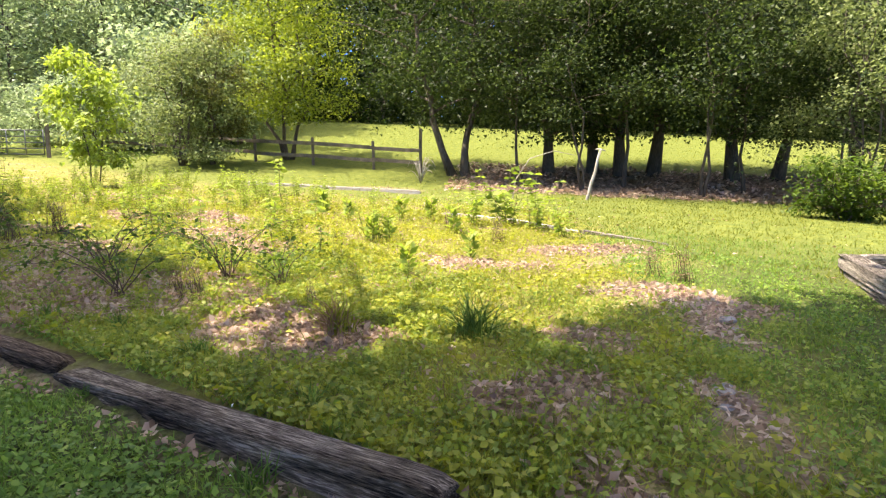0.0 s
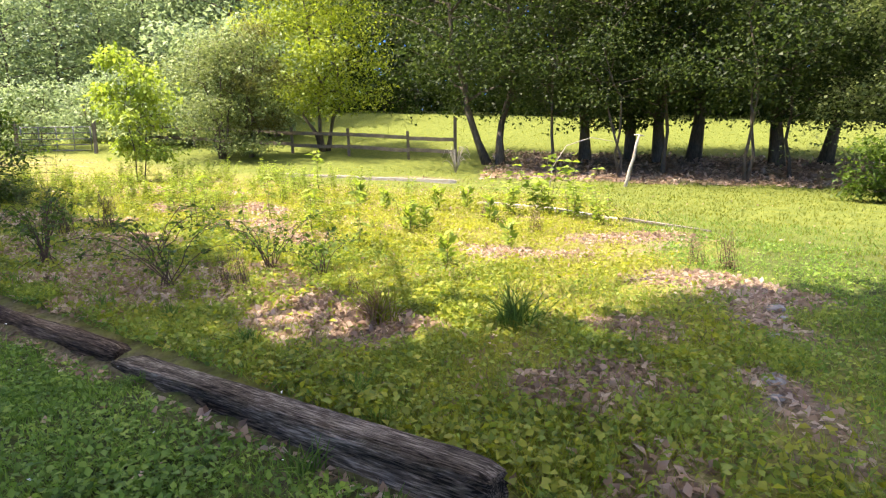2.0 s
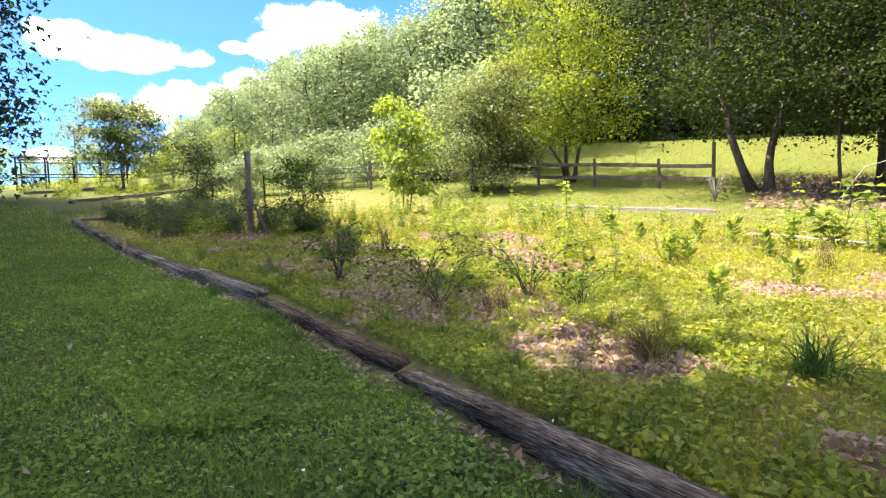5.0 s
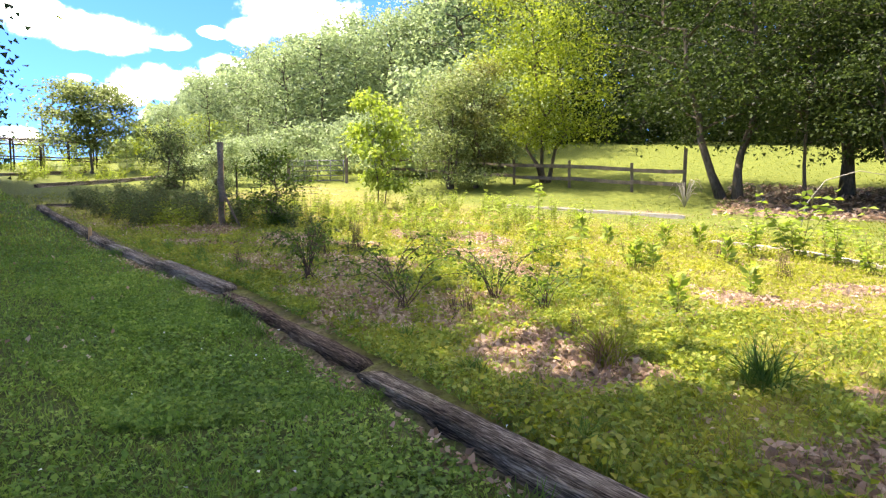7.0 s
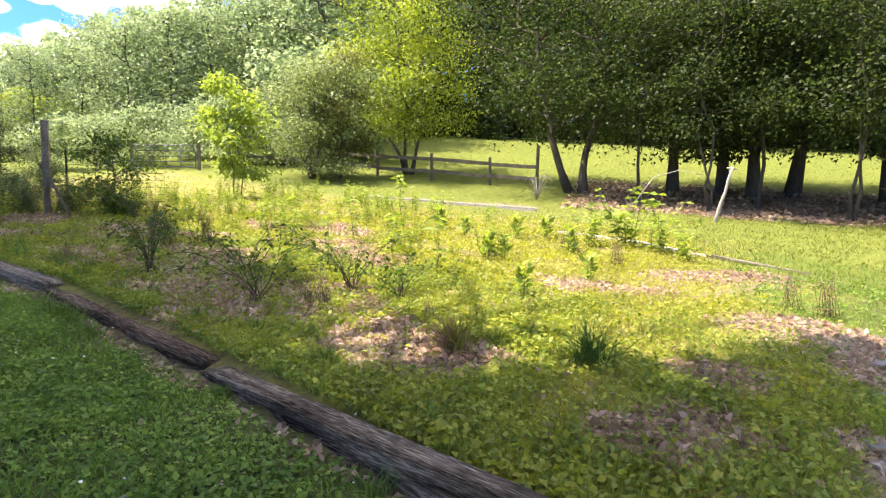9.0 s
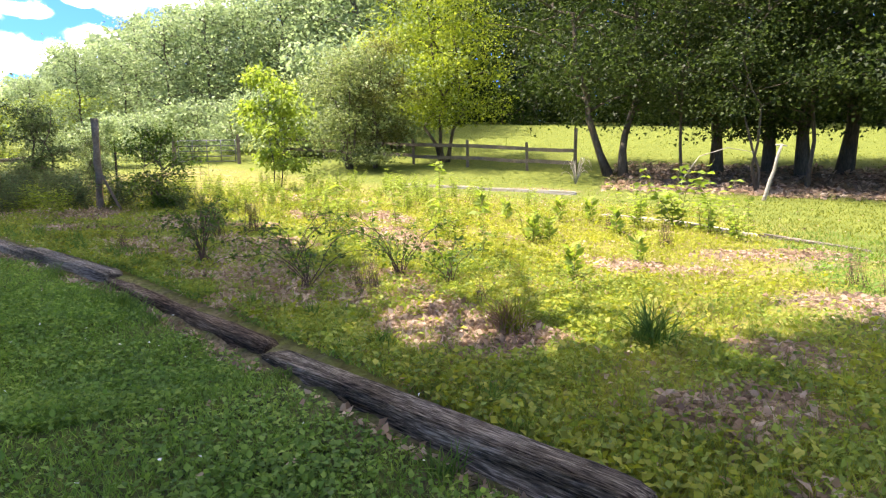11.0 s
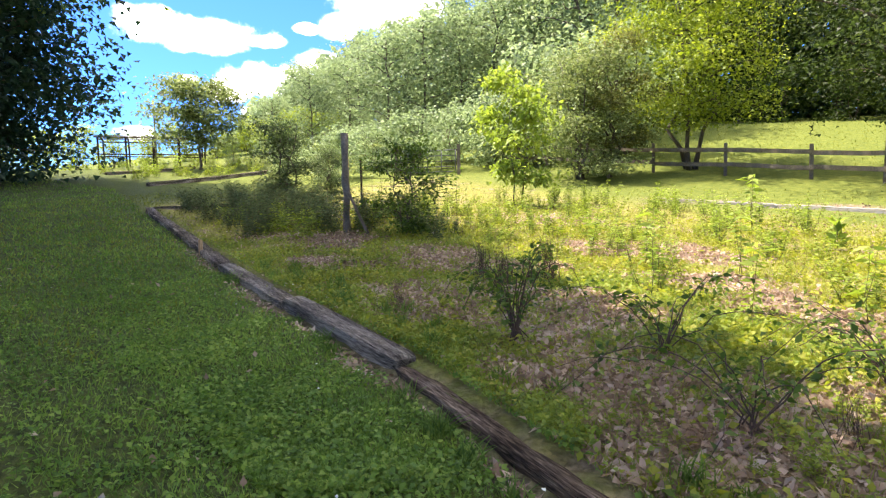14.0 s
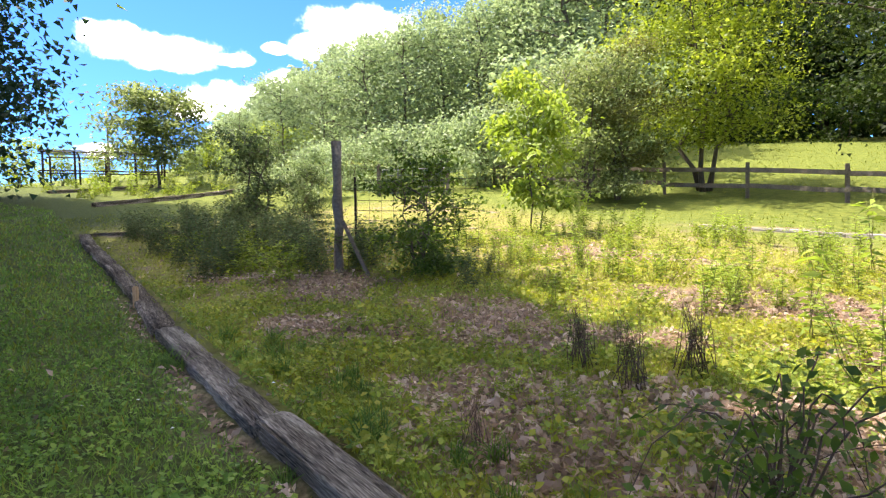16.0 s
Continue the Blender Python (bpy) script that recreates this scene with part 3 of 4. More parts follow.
# post with its prop, steel stake with wire
px, py = -9.82, 9.2
post = tagged(new("fence_post", tubes_mesh("fence_post", [(bend(np.random.default_rng(3), (0, 0, -0.2), (-0.02, 0.03, 1.75), 8, wob=0.004), 0.062 + 0.01 * np.sin(np.arange(8) * 2.1))], FENCE, 10)), "rough grey wooden post standing in the bed", "post")
post.matrix_world = pose(px, py, gz(px, py))
prop = tagged(new("wooden_prop", box_me("wooden_prop", 0.05, 0.03, 0.85, FENCE)), "thin grey board leaning on the post", "board")
prop.matrix_world = pose(-9.5, 9.2, gz(-9.5, 9.2) + 0.33, 0, -26, 20)
tan = tagged(new("stake_board", box_me("stake_board", 0.05, 0.05, 1.55, ORANGE_WOOD)), "tan wooden stake beside the grey post", "stake")
tan.matrix_world = pose(-9.85, 9.28, gz(-9.85, 9.28) + 0.72)
rod = tagged(new("steel_stake", box_me("steel_stake", 0.035, 0.03, 1.5, STEEL_RUST, 0.006, warp=0)), "dark steel fence stake in the bed", "stake")
rod.matrix_world = pose(-10.26, 10.03, gz(-10.26, 10.03) + 0.5)
wires = []
for z in np.arange(0.15, 1.2, 0.15):
    wires.append(([(0, 0, z), (0.6, 0.4, z - 0.02), (1.5, 1.0, z)], [0.004] * 3))
for i in range(11):
    wires.append(([(0.15 * i, 0.1 * i, 0.05), (0.15 * i, 0.1 * i, 0.6), (0.15 * i, 0.1 * i, 1.2)], [0.003] * 3))
mesh_fence = tagged(new("wire_mesh", tubes_mesh("wire_mesh", wires, STEEL_RUST, 4)), "thin rusty wire mesh tied to the stake", "wire mesh")
mesh_fence.matrix_world = pose(-10.24, 10.05, gz(-10.26, 10.03))

# leaning pale pole with a short cross piece
sx, sy = 3.1, 17.4
pole = tagged(new("leaning_pole"), "pale peeled pole leaning at the lawn's edge", "pole")
pole.matrix_world = pose(sx, sy, gz(sx, sy))
part(pole, "shaft", tubes_mesh("shaft", [(bend(np.random.default_rng(5), (0, 0, -0.15), (0.4, 0, 1.42), 6, wob=0.006), np.linspace(0.05, 0.035, 6))], PLANK_PALE, 8))
part(pole, "cross_piece", tubes_mesh("cross_piece", [([(0.26, 0, 1.4), (0.38, 0, 1.4), (0.52, 0, 1.36)], [0.022, 0.025, 0.018])], PLANK_PALE, 6))

# cut stake at the row of ties
cut = tagged(new("cut_stake", box_me("cut_stake", 0.06, 0.05, 0.34, ORANGE_WOOD)), "short fresh-cut wooden stake holding the ties", "stake")
cut.matrix_world = pose(-10.75, 6.93, gz(-10.75, 6.85) + 0.1, 0, 0, 22)

# steel frame of an open shed on the ridge
shed = tagged(new("open_shed_frame"), "dark open steel shed frame on the ridge", "shed")
ex, ey = -38.6, 17.2
shed.matrix_world = pose(ex, ey, gz(ex, ey), 0, 0, 62) @ Matrix.Diagonal((0.95, 1, 0.75, 1))
fr = []
for x in np.linspace(0, 6.0, 5):
    for y in (0, 3.2):
        fr.append(([(x, y, -0.3), (x, y, 1.2), (x, y, 2.5)], [0.06] * 3))
    fr.append(([(x, -0.3, 2.5), (x, 1.6, 2.75), (x, 3.5, 2.5)], [0.05] * 3))
for y, z in ((0, 2.5), (3.2, 2.5), (1.6, 2.75), (0, 1.2), (3.2, 1.3)):
    fr.append(([(-0.2, y, z), (3, y, z), (6.2, y, z)], [0.05] * 3))
part(shed, "frame", tubes_mesh("frame", fr, STEEL_RUST, 6))
for y in (0.4, 1.0, 2.2, 2.8):
    b = part(shed, "roof_batten", box_me("roof_batten", 6.6, 0.14, 0.05, STEEL_GREY))
    b.matrix_basis = Matrix.Translation((3, y, 2.68))
pole2 = tagged(new("utility_pole", tubes_mesh("utility_pole", [([(0, 0, -0.3), (0, 0, 2), (0, 0, 4.0)], [0.06, 0.05, 0.04]), ([(-0.5, 0, 3.7), (0, 0, 3.72), (0.5, 0, 3.7)], [0.03] * 3)], FENCE, 8)), "thin dark pole with a cross arm", "pole")
pole2.matrix_world = pose(-36.5, 19.5, gz(-36.5, 19.5))

# ---- trees and shrubs ----
G_ROW = "trees along the fence row"
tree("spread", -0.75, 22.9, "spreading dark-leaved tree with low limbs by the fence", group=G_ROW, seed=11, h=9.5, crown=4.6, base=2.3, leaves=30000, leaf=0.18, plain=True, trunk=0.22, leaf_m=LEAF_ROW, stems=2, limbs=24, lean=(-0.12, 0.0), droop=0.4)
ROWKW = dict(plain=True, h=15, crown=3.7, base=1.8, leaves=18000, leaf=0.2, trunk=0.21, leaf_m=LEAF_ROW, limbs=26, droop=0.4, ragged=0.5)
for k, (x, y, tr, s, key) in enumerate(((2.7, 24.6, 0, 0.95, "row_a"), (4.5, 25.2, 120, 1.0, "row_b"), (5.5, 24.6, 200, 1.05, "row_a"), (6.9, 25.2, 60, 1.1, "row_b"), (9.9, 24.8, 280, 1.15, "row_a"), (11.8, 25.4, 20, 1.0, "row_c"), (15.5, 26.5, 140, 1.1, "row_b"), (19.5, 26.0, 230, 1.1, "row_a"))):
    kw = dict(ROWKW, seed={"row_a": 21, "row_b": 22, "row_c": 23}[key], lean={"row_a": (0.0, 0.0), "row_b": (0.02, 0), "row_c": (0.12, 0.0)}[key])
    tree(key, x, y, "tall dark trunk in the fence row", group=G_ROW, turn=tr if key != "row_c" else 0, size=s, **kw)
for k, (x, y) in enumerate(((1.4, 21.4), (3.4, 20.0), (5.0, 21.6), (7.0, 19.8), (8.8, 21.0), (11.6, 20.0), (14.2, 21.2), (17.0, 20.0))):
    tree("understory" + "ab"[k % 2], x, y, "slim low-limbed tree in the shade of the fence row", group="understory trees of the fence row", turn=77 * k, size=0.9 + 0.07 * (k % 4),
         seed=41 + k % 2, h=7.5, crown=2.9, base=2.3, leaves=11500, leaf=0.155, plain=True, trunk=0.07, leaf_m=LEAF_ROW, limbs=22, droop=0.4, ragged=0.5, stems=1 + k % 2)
tree("yellow", -8.3, 25.6, "small multi-stemmed yellow-green tree behind the fence", seed=31, h=8.2, crown=2.9, base=2.0, leaves=20000, leaf=0.18, plain=True, trunk=0.13, leaf_m=LEAF_YEL, stems=3, limbs=24, ragged=0.25)
tree("bush", -11.4, 22.6, "large rounded olive-green bush by the fence", "bush", seed=32, h=4.9, crown=2.2, base=0.25, leaves=14000, leaf=0.16, plain=True, trunk=0.08, leaf_m=LEAF_GREY, stems=4, limbs=28, name="bush")
tree("bush_olive", -10.6, 23.3, "olive bush with reddish new leaves", "bush", seed=33, h=5.4, crown=1.6, base=1.2, leaves=6000, leaf=0.12, trunk=0.08, leaf_m=LEAF_OLIVE, stems=3, limbs=20, name="bush")
tree("sapling", -9.6, 14.9, "slender fresh-green sapling with long drooping leaves", "sapling", seed=34, h=3.5, crown=0.85, base=0.7, leaves=2600, leaf=0.15, trunk=0.03, leaf_m=LEAF_LIME, stems=2, limbs=16, droop=0.7, name="sapling", clump=0.22)
tree("dark_shrub", -8.7, 9.5, "dense green shrub with light-edged leaves", "shrub", seed=35, h=1.55, crown=0.6, base=0.1, leaves=3600, leaf=0.075, trunk=0.025, leaf_m=LEAF_MID, stems=4, limbs=24, name="shrub", clump=0.2)
tree("juniper", -14.9, 12.0, "dark grey-green upright shrub in the bed", "shrub", seed=36, h=2.3, crown=0.85, base=0.2, leaves=6000, leaf=0.085, trunk=0.05, leaf_m=LEAF_SHADE, stems=3, limbs=26, name="shrub", clump=0.2)
tree("juniper", -15.6, 14.0, "dark grey-green upright shrub in the bed", "shrub", turn=80, size=0.65, name="shrub")
tree("young", -33.2, 20.3, "young round-crowned tree on the ridge lawn", seed=37, h=5.0, crown=2.6, base=1.2, leaves=7000, leaf=0.24, trunk=0.09, leaf_m=LEAF_GREY, limbs=22, flat=0.3)
tree("right_shrub", 10.6, 17.2, "tall thin-leaved grey-green shrub with bare stems", "shrub", seed=38, h=6.2, crown=2.4, base=0.5, leaves=10000, leaf=0.16, plain=True, trunk=0.06, leaf_m=LEAF_GREY, stems=5, limbs=26, name="shrub")
tree("right_shrub", 13.4, 16.4, "tall thin-leaved grey-green shrub with bare stems", "shrub", turn=130, size=1.05, name="shrub")
tree("low_bush", 8.6, 14.9, "low green bush at the lawn's edge", "bush", seed=39, h=1.3, crown=1.0, base=0.05, leaves=3500, leaf=0.12, trunk=0.03, leaf_m=LEAF_MID, stems=4, limbs=20, name="bush")
tree("low_bush", 10.0, 13.6, "low green bush at the lawn's edge", "bush", turn=100, size=1.1, name="bush")
tree("conifer", -30.5, 8.4, "big dark blue-green tree beside the lawn", seed=40, h=20, crown=5.1, base=0.4, leaves=65000, leaf=0.38, plain=True, trunk=0.4, leaf_m=LEAF_BLUE, limbs=80, droop=0.5, ragged=0.3, clump=0.2)

# woods at the far side of the meadow and up the hill
FOREST = dict(h=17, crown=4.6, base=0.8, leaves=6000, leaf=0.5, trunk=0.25, limbs=24, ragged=0.4, clump=0.23, flat=0.6, plain=True, twig_sides=3)
UNDER = dict(h=6, crown=3.0, base=0.1, leaves=3000, leaf=0.42, trunk=0.1, limbs=16, stems=3, clump=0.22, plain=True, twig_sides=3)
rng = np.random.default_rng(77)


def skyline(a):
    """Height of the treetops over the eye, as a slope, by azimuth to the left of +y."""
    return float(np.interp(a, (15, 28, 31, 35, 41, 47, 51, 55, 58, 62), (0.55, 0.46, 0.34, 0.325, 0.305, 0.256, 0.21, 0.155, 0.085, 0.05)))


def woods(x, y, key, s, **kw):
    tree(key, x, y, "leafy green tree of the woods beyond the meadow", group="trees of the woods", turn=float(rng.uniform(0, 360)), size=s, sink=0.2, **kw)


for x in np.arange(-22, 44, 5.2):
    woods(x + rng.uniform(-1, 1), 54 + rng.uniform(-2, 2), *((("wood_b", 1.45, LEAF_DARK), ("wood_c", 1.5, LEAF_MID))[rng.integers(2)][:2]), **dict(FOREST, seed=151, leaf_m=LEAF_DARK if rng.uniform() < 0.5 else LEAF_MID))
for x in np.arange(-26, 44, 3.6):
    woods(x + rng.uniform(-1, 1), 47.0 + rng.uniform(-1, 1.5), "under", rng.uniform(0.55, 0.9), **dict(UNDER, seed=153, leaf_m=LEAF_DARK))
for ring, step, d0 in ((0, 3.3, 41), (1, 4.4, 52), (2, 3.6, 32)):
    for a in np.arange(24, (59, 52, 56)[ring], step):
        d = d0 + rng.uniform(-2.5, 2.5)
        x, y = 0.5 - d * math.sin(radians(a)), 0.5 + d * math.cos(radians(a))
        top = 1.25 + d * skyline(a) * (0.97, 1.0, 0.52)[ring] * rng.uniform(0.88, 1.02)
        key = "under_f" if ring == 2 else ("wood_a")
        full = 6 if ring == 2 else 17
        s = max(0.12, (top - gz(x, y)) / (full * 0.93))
        kw = dict(UNDER, seed=154, leaf_m=LEAF_HAZE) if ring == 2 else dict(FOREST, seed=155, leaf_m=LEAF_HAZE if key == "wood_a" else LEAF_MID)
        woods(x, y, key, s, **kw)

for a in np.arange(50, 84, 2.6):
    d = 46 + rng.uniform(-2, 2)
    x, y = -0.5 - d * math.sin(radians(a)), 0.7 + d * math.cos(radians(a))
    tree("ridge", x, y, "yellow-green bush on the ridge", "bush", turn=float(rng.uniform(0, 360)), size=float(rng.uniform(0.35, 0.6)), group="bushes on the ridge", name="bush", **dict(UNDER, seed=156, leaves=1300, leaf=0.6, leaf_m=LEAF_YEL))

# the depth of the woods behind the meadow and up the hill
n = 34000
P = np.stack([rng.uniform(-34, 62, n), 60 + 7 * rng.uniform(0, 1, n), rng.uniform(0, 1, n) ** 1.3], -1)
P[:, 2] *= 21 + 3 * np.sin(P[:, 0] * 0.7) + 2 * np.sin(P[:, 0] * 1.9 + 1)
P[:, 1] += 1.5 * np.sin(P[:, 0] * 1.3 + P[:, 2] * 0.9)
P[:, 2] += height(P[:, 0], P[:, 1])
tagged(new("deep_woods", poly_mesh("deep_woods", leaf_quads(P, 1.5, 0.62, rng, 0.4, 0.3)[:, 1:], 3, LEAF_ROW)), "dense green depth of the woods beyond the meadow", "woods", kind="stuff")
# the far hill, in the haze-paled leaf colour
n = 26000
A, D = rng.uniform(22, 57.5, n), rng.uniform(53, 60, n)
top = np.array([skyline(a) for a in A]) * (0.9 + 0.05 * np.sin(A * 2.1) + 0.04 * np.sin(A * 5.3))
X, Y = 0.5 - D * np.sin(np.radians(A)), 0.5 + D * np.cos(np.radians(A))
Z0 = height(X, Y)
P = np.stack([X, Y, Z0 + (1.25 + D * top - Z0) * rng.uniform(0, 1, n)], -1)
tagged(new("hill_woods", poly_mesh("hill_woods", leaf_quads(P, 0.9, 0.62, rng, 0.5, 0.3)[:, 1:], 3, LEAF_HAZE)), "hazy green depth of the woods up the hill", "woods", kind="stuff")

# unseen trees added to cast the near shade, left of and behind the path
# light leaves, so that more green light comes through to the ground
SHADE = dict(h=14, crown=6.2, base=8.6, leaves=8500, leaf=0.6, plain=True, twig_sides=4, trunk=0.3, leaf_m=LEAF_YEL, limbs=34, clump=0.2)
# where the shade has to end over the bed, as a line on the ground; crowns are trimmed to it
SHADE_X = (-30, -14, -9.3, -7.9, -6.4, -5.6, -3.3, -2.3, -1.9, -0.4, 0.54, 2.7, 4.74, 9)
SHADE_Y = (22, 15.5, 11.8, 10.8, 8.8, 7.9, 6.8, 5.0, 3.85, 4.05, 4.55, 6.0, 7.09, 9)


# gaps cut into the crowns: middle and half size of the sun flecks wanted on the lawn
FLECKS = ((-10.2, 4.1, 1.0, 0.35), (-9.8, 5.45, 0.8, 0.3), (-12.4, 5.2, 0.6, 0.3), (-11.2, 6.95, 0.4, 0.3), (-0.55, 2.75, 0.45, 0.3), (-13.5, 3.6, 1.2, 0.5), (1.2, 4.1, 0.5, 0.25))


def crown_over(x, y):
    """Keeps the leaves of a crown at (x, y) whose shade stays on the near side of that line."""
    def keep(P):
        p = P + np.array((x, y, gz(x, y)))
        s = (p[:, 2] - 0.055 * (p[:, 1] - p[:, 0])) / to_sun.z
        gx, gy = p[:, 0] - to_sun.x * s, p[:, 1] - to_sun.y * s
        open_ = np.zeros(len(p), bool)
        for fx, fy, rx, ry in FLECKS:
            open_ |= ((gx - fx) / rx) ** 2 + ((gy - fy) / ry) ** 2 < 1.3
        return ~open_ & (gy < np.interp(gx, SHADE_X, SHADE_Y) - 0.4 + 0.25 * np.sin(2.3 * gx) * np.sin(1.7 * gx + 1))
    return keep


for i, (x, y) in enumerate(((-4.5, 0.2), (0.5, -1.0), (-7.6, 1.0), (-11.2, 3.0), (-16.5, 4.4), (-23.0, 3.6), (4.5, 1.0), (-29.5, 3.4), (-13.5, -2.0))):
    tree("shade_%d" % i, x, y, "unseen leafy tree added to shade the lawn", group="shade trees beside the lawn", seed=60 + i, keep=crown_over(x, y), **SHADE)

# ---- grasses, litter ----
EYES = np.array([(0.5, 0.45), (-0.9, 0.9), (-2.6, 2.3), (-4.2, 3.4)])


def sow(rng, n, near, far, power, keep):
    """Ground points in front of the path, the denser the nearer, where keep(x, y) says so."""
    got = np.zeros((0, 2))
    while len(got) < n:
        m = n * 2
        e = EYES[rng.integers(0, len(EYES), m)]
        a = np.radians(rng.uniform(-44, 78, m))
        r = near + (far - near) * rng.uniform(0, 1, m) ** power
        p = e + np.stack([-np.sin(a), np.cos(a)], -1) * r[:, None]
        ok = rng.uniform(0, 1, m) < keep(p[:, 0], p[:, 1])
        got = np.concatenate([got, p[ok]])
    got = got[:n]
    return np.concatenate([got, height(got[:, 0], got[:, 1])[:, None]], 1)


def is_bed(x, y):
    return smooth(0.02, 0.12, row_side(x, y)) * smooth(2.4, 1.6, x) * smooth(-20, -17, x)


def patch(x, y, s=1.0):
    return 0.5 + 0.5 * np.sin(2.1 * s * x + 1.3 * s * y + 0.4) * np.sin(1.7 * s * y - 1.1 * s * x) + 0.25 * np.sin(5 * s * x - 3 * s * y)


def on_tie(x, y):
    s = row_side(x, y)
    return (s > -0.24) & (s < 0.04) & (x < 0.5) & (x > -17.2)


def lawn_here(x, y):
    return (1 - is_bed(x, y)) * (1 - 0.85 * litter(x, y)) * (~on_tie(x, y)) * smooth(23, 20, y) * ((x > 4.3) * (y < 8) < 0.5)


def bed_here(x, y):
    return is_bed(x, y) * (1 - 0.9 * litter(x, y)) * (~on_tie(x, y)) * np.clip(0.35 + patch(x, y), 0, 1) * smooth(16, 13, y)


def stuff(name, V, size, mat, label, category):
    return tagged(new(name, poly_mesh(name, V, size, mat)), label, category, kind="stuff")


rng = np.random.default_rng(101)
P = sow(rng, 100000, 0.1, 11, 1.25, lawn_here)
stuff("lawn_grass", blade_tris(P, 0.062, 0.009, rng, 0.7), 3, GRASS_LAWN, "short green mown lawn grass", "grass")
P = sow(rng, 48000, 0.1, 9, 1.25, lambda x, y: lawn_here(x, y) * np.clip(patch(x, y, 1.4), 0.15, 1))
P[:, 2] += rng.uniform(0.015, 0.045, len(P))
stuff("lawn_clover", leaf_quads(P, 0.038, 0.75, rng, 0.8, 0.0), 4, GRASS_LAWN, "low clover leaves among the lawn grass", "clover")
P = sow(rng, 75000, 2.0, 13, 1.3, bed_here)
stuff("bed_grass", blade_tris(P, 0.10, 0.008, rng, 0.8), 3, GRASS_FIELD, "yellow-green grass of the overgrown bed", "grass")
P = sow(rng, 27000, 2.0, 13, 1.3, lambda x, y: bed_here(x, y) * np.clip(patch(x + 3, y, 0.9) + 0.2, 0.1, 1))
P[:, 2] += rng.uniform(0.01, 0.09, len(P))
stuff("bed_weeds", leaf_quads(P, 0.05, 0.7, rng, 0.7, 0.0), 4, GRASS_FIELD, "low broad-leaved weeds covering the bed", "weeds")
P = sow(rng, 26000, 2.0, 14, 1.2, lambda x, y: is_bed(x, y) * (~on_tie(x, y)) * (0.25 + 0.75 * litter(x, y)))
stuff("dry_grass", blade_tris(P, 0.10, 0.006, rng, 1.3), 3, DRY, "dry straw-coloured grass stalks", "dry grass")
P = sow(rng, 30000, 8, 23, 1.0, lambda x, y: (1 - litter(x, y)) * smooth(22, 20.5, y) * (1 - 0.7 * is_bed(x, y)) * (x > -22))
stuff("far_lawn_grass", blade_tris(P, 0.07, 0.022, rng, 0.7), 3, GRASS_MEADOW, "sunlit mown grass beyond the bed", "grass")
P = sow(rng, 20000, 24, 52, 0.9, lambda x, y: smooth(25, 26.5, y) * (y < 51))
stuff("meadow_grass", blade_tris(P, 0.09, 0.04, rng, 0.9), 3, GRASS_MEADOW, "tall sunlit meadow grass behind the fence", "grass")
P = sow(rng, 12000, 10, 40, 1.0, lambda x, y: (x < -8) * (row_side(x, y) < -0.2) * 1.0)
stuff("upper_lawn_grass", blade_tris(P, 0.07, 0.03, rng, 0.6), 3, GRASS_LAWN, "green lawn grass on the upper slope", "grass")

# low green growth of the shady strip behind the ties and round the bed's right end
def shady_strip(x, y):
    near = smooth(4.6, 1.6, row_side(x, y)) * smooth(0.03, 0.12, row_side(x, y) + 2 * (x > 0.5)) * (x > -12) * (x < 5.5)
    return near * (1 - 0.85 * litter(x, y)) * (~on_tie(x, y)) * np.clip(patch(x + 1, y + 2, 1.3) + 0.1, 0.12, 1) * ((x > 3.9) * (y > 5.2) < 0.5)


P = sow(rng, 34000, 1.2, 8.5, 1.0, shady_strip)
P[:, 2] += rng.uniform(0.01, 0.07, len(P))
stuff("strip_clover", leaf_quads(P, 0.042, 0.7, rng, 0.7, 0.0), 4, GRASS_STRIP, "low green clover and weeds behind the ties", "clover")
P = sow(rng, 45000, 1.2, 8.5, 1.0, lambda x, y: shady_strip(x, y) * np.clip(patch(x, y + 4, 2.0), 0.1, 1))
stuff("strip_grass", blade_tris(P, 0.10, 0.008, rng, 0.8), 3, GRASS_STRIP, "soft green grass clumps behind the ties", "grass")

# fallen leaves
P = sow(rng, 30000, 1.6, 15, 1.2, lambda x, y: np.clip(litter(x, y) ** 1.5 + 0.004 + 0.03 * is_bed(x, y), 0, 1) * (~on_tie(x, y)) * (y < 20))
P[:, 2] += rng.uniform(0.004, 0.03, len(P))
stuff("fallen_leaves", leaf_quads(P, 0.062, 0.62, rng, 0.6, 0.0), 4, LITTER, "dry brown fallen leaves in drifts", "leaf litter")
P = np.stack([rng.uniform(-1, 20, 6000), rng.uniform(18.4, 26.5, 6000)], -1)
P = np.concatenate([P, height(P[:, 0], P[:, 1])[:, None] + rng.uniform(0.01, 0.06, 6000)[:, None]], 1)
stuff("woodland_litter", leaf_quads(P, 0.2, 0.6, rng, 0.7, 0.0), 4, LITTER, "brown leaf litter and twigs under the trees", "leaf litter")
P = sow(rng, 60, 1.2, 8, 1.3, lambda x, y: (1 - is_bed(x, y)) * (x < 1.5) * 1.0)
P[:, 2] += 0.055
stuff("clover_flowers", leaf_quads(P, 0.022, 0.9, rng, 0.9, 0.0), 4, FLOWER, "tiny white clover flower heads", "flowers")

# ---- weeds and shrubs of the bed ----


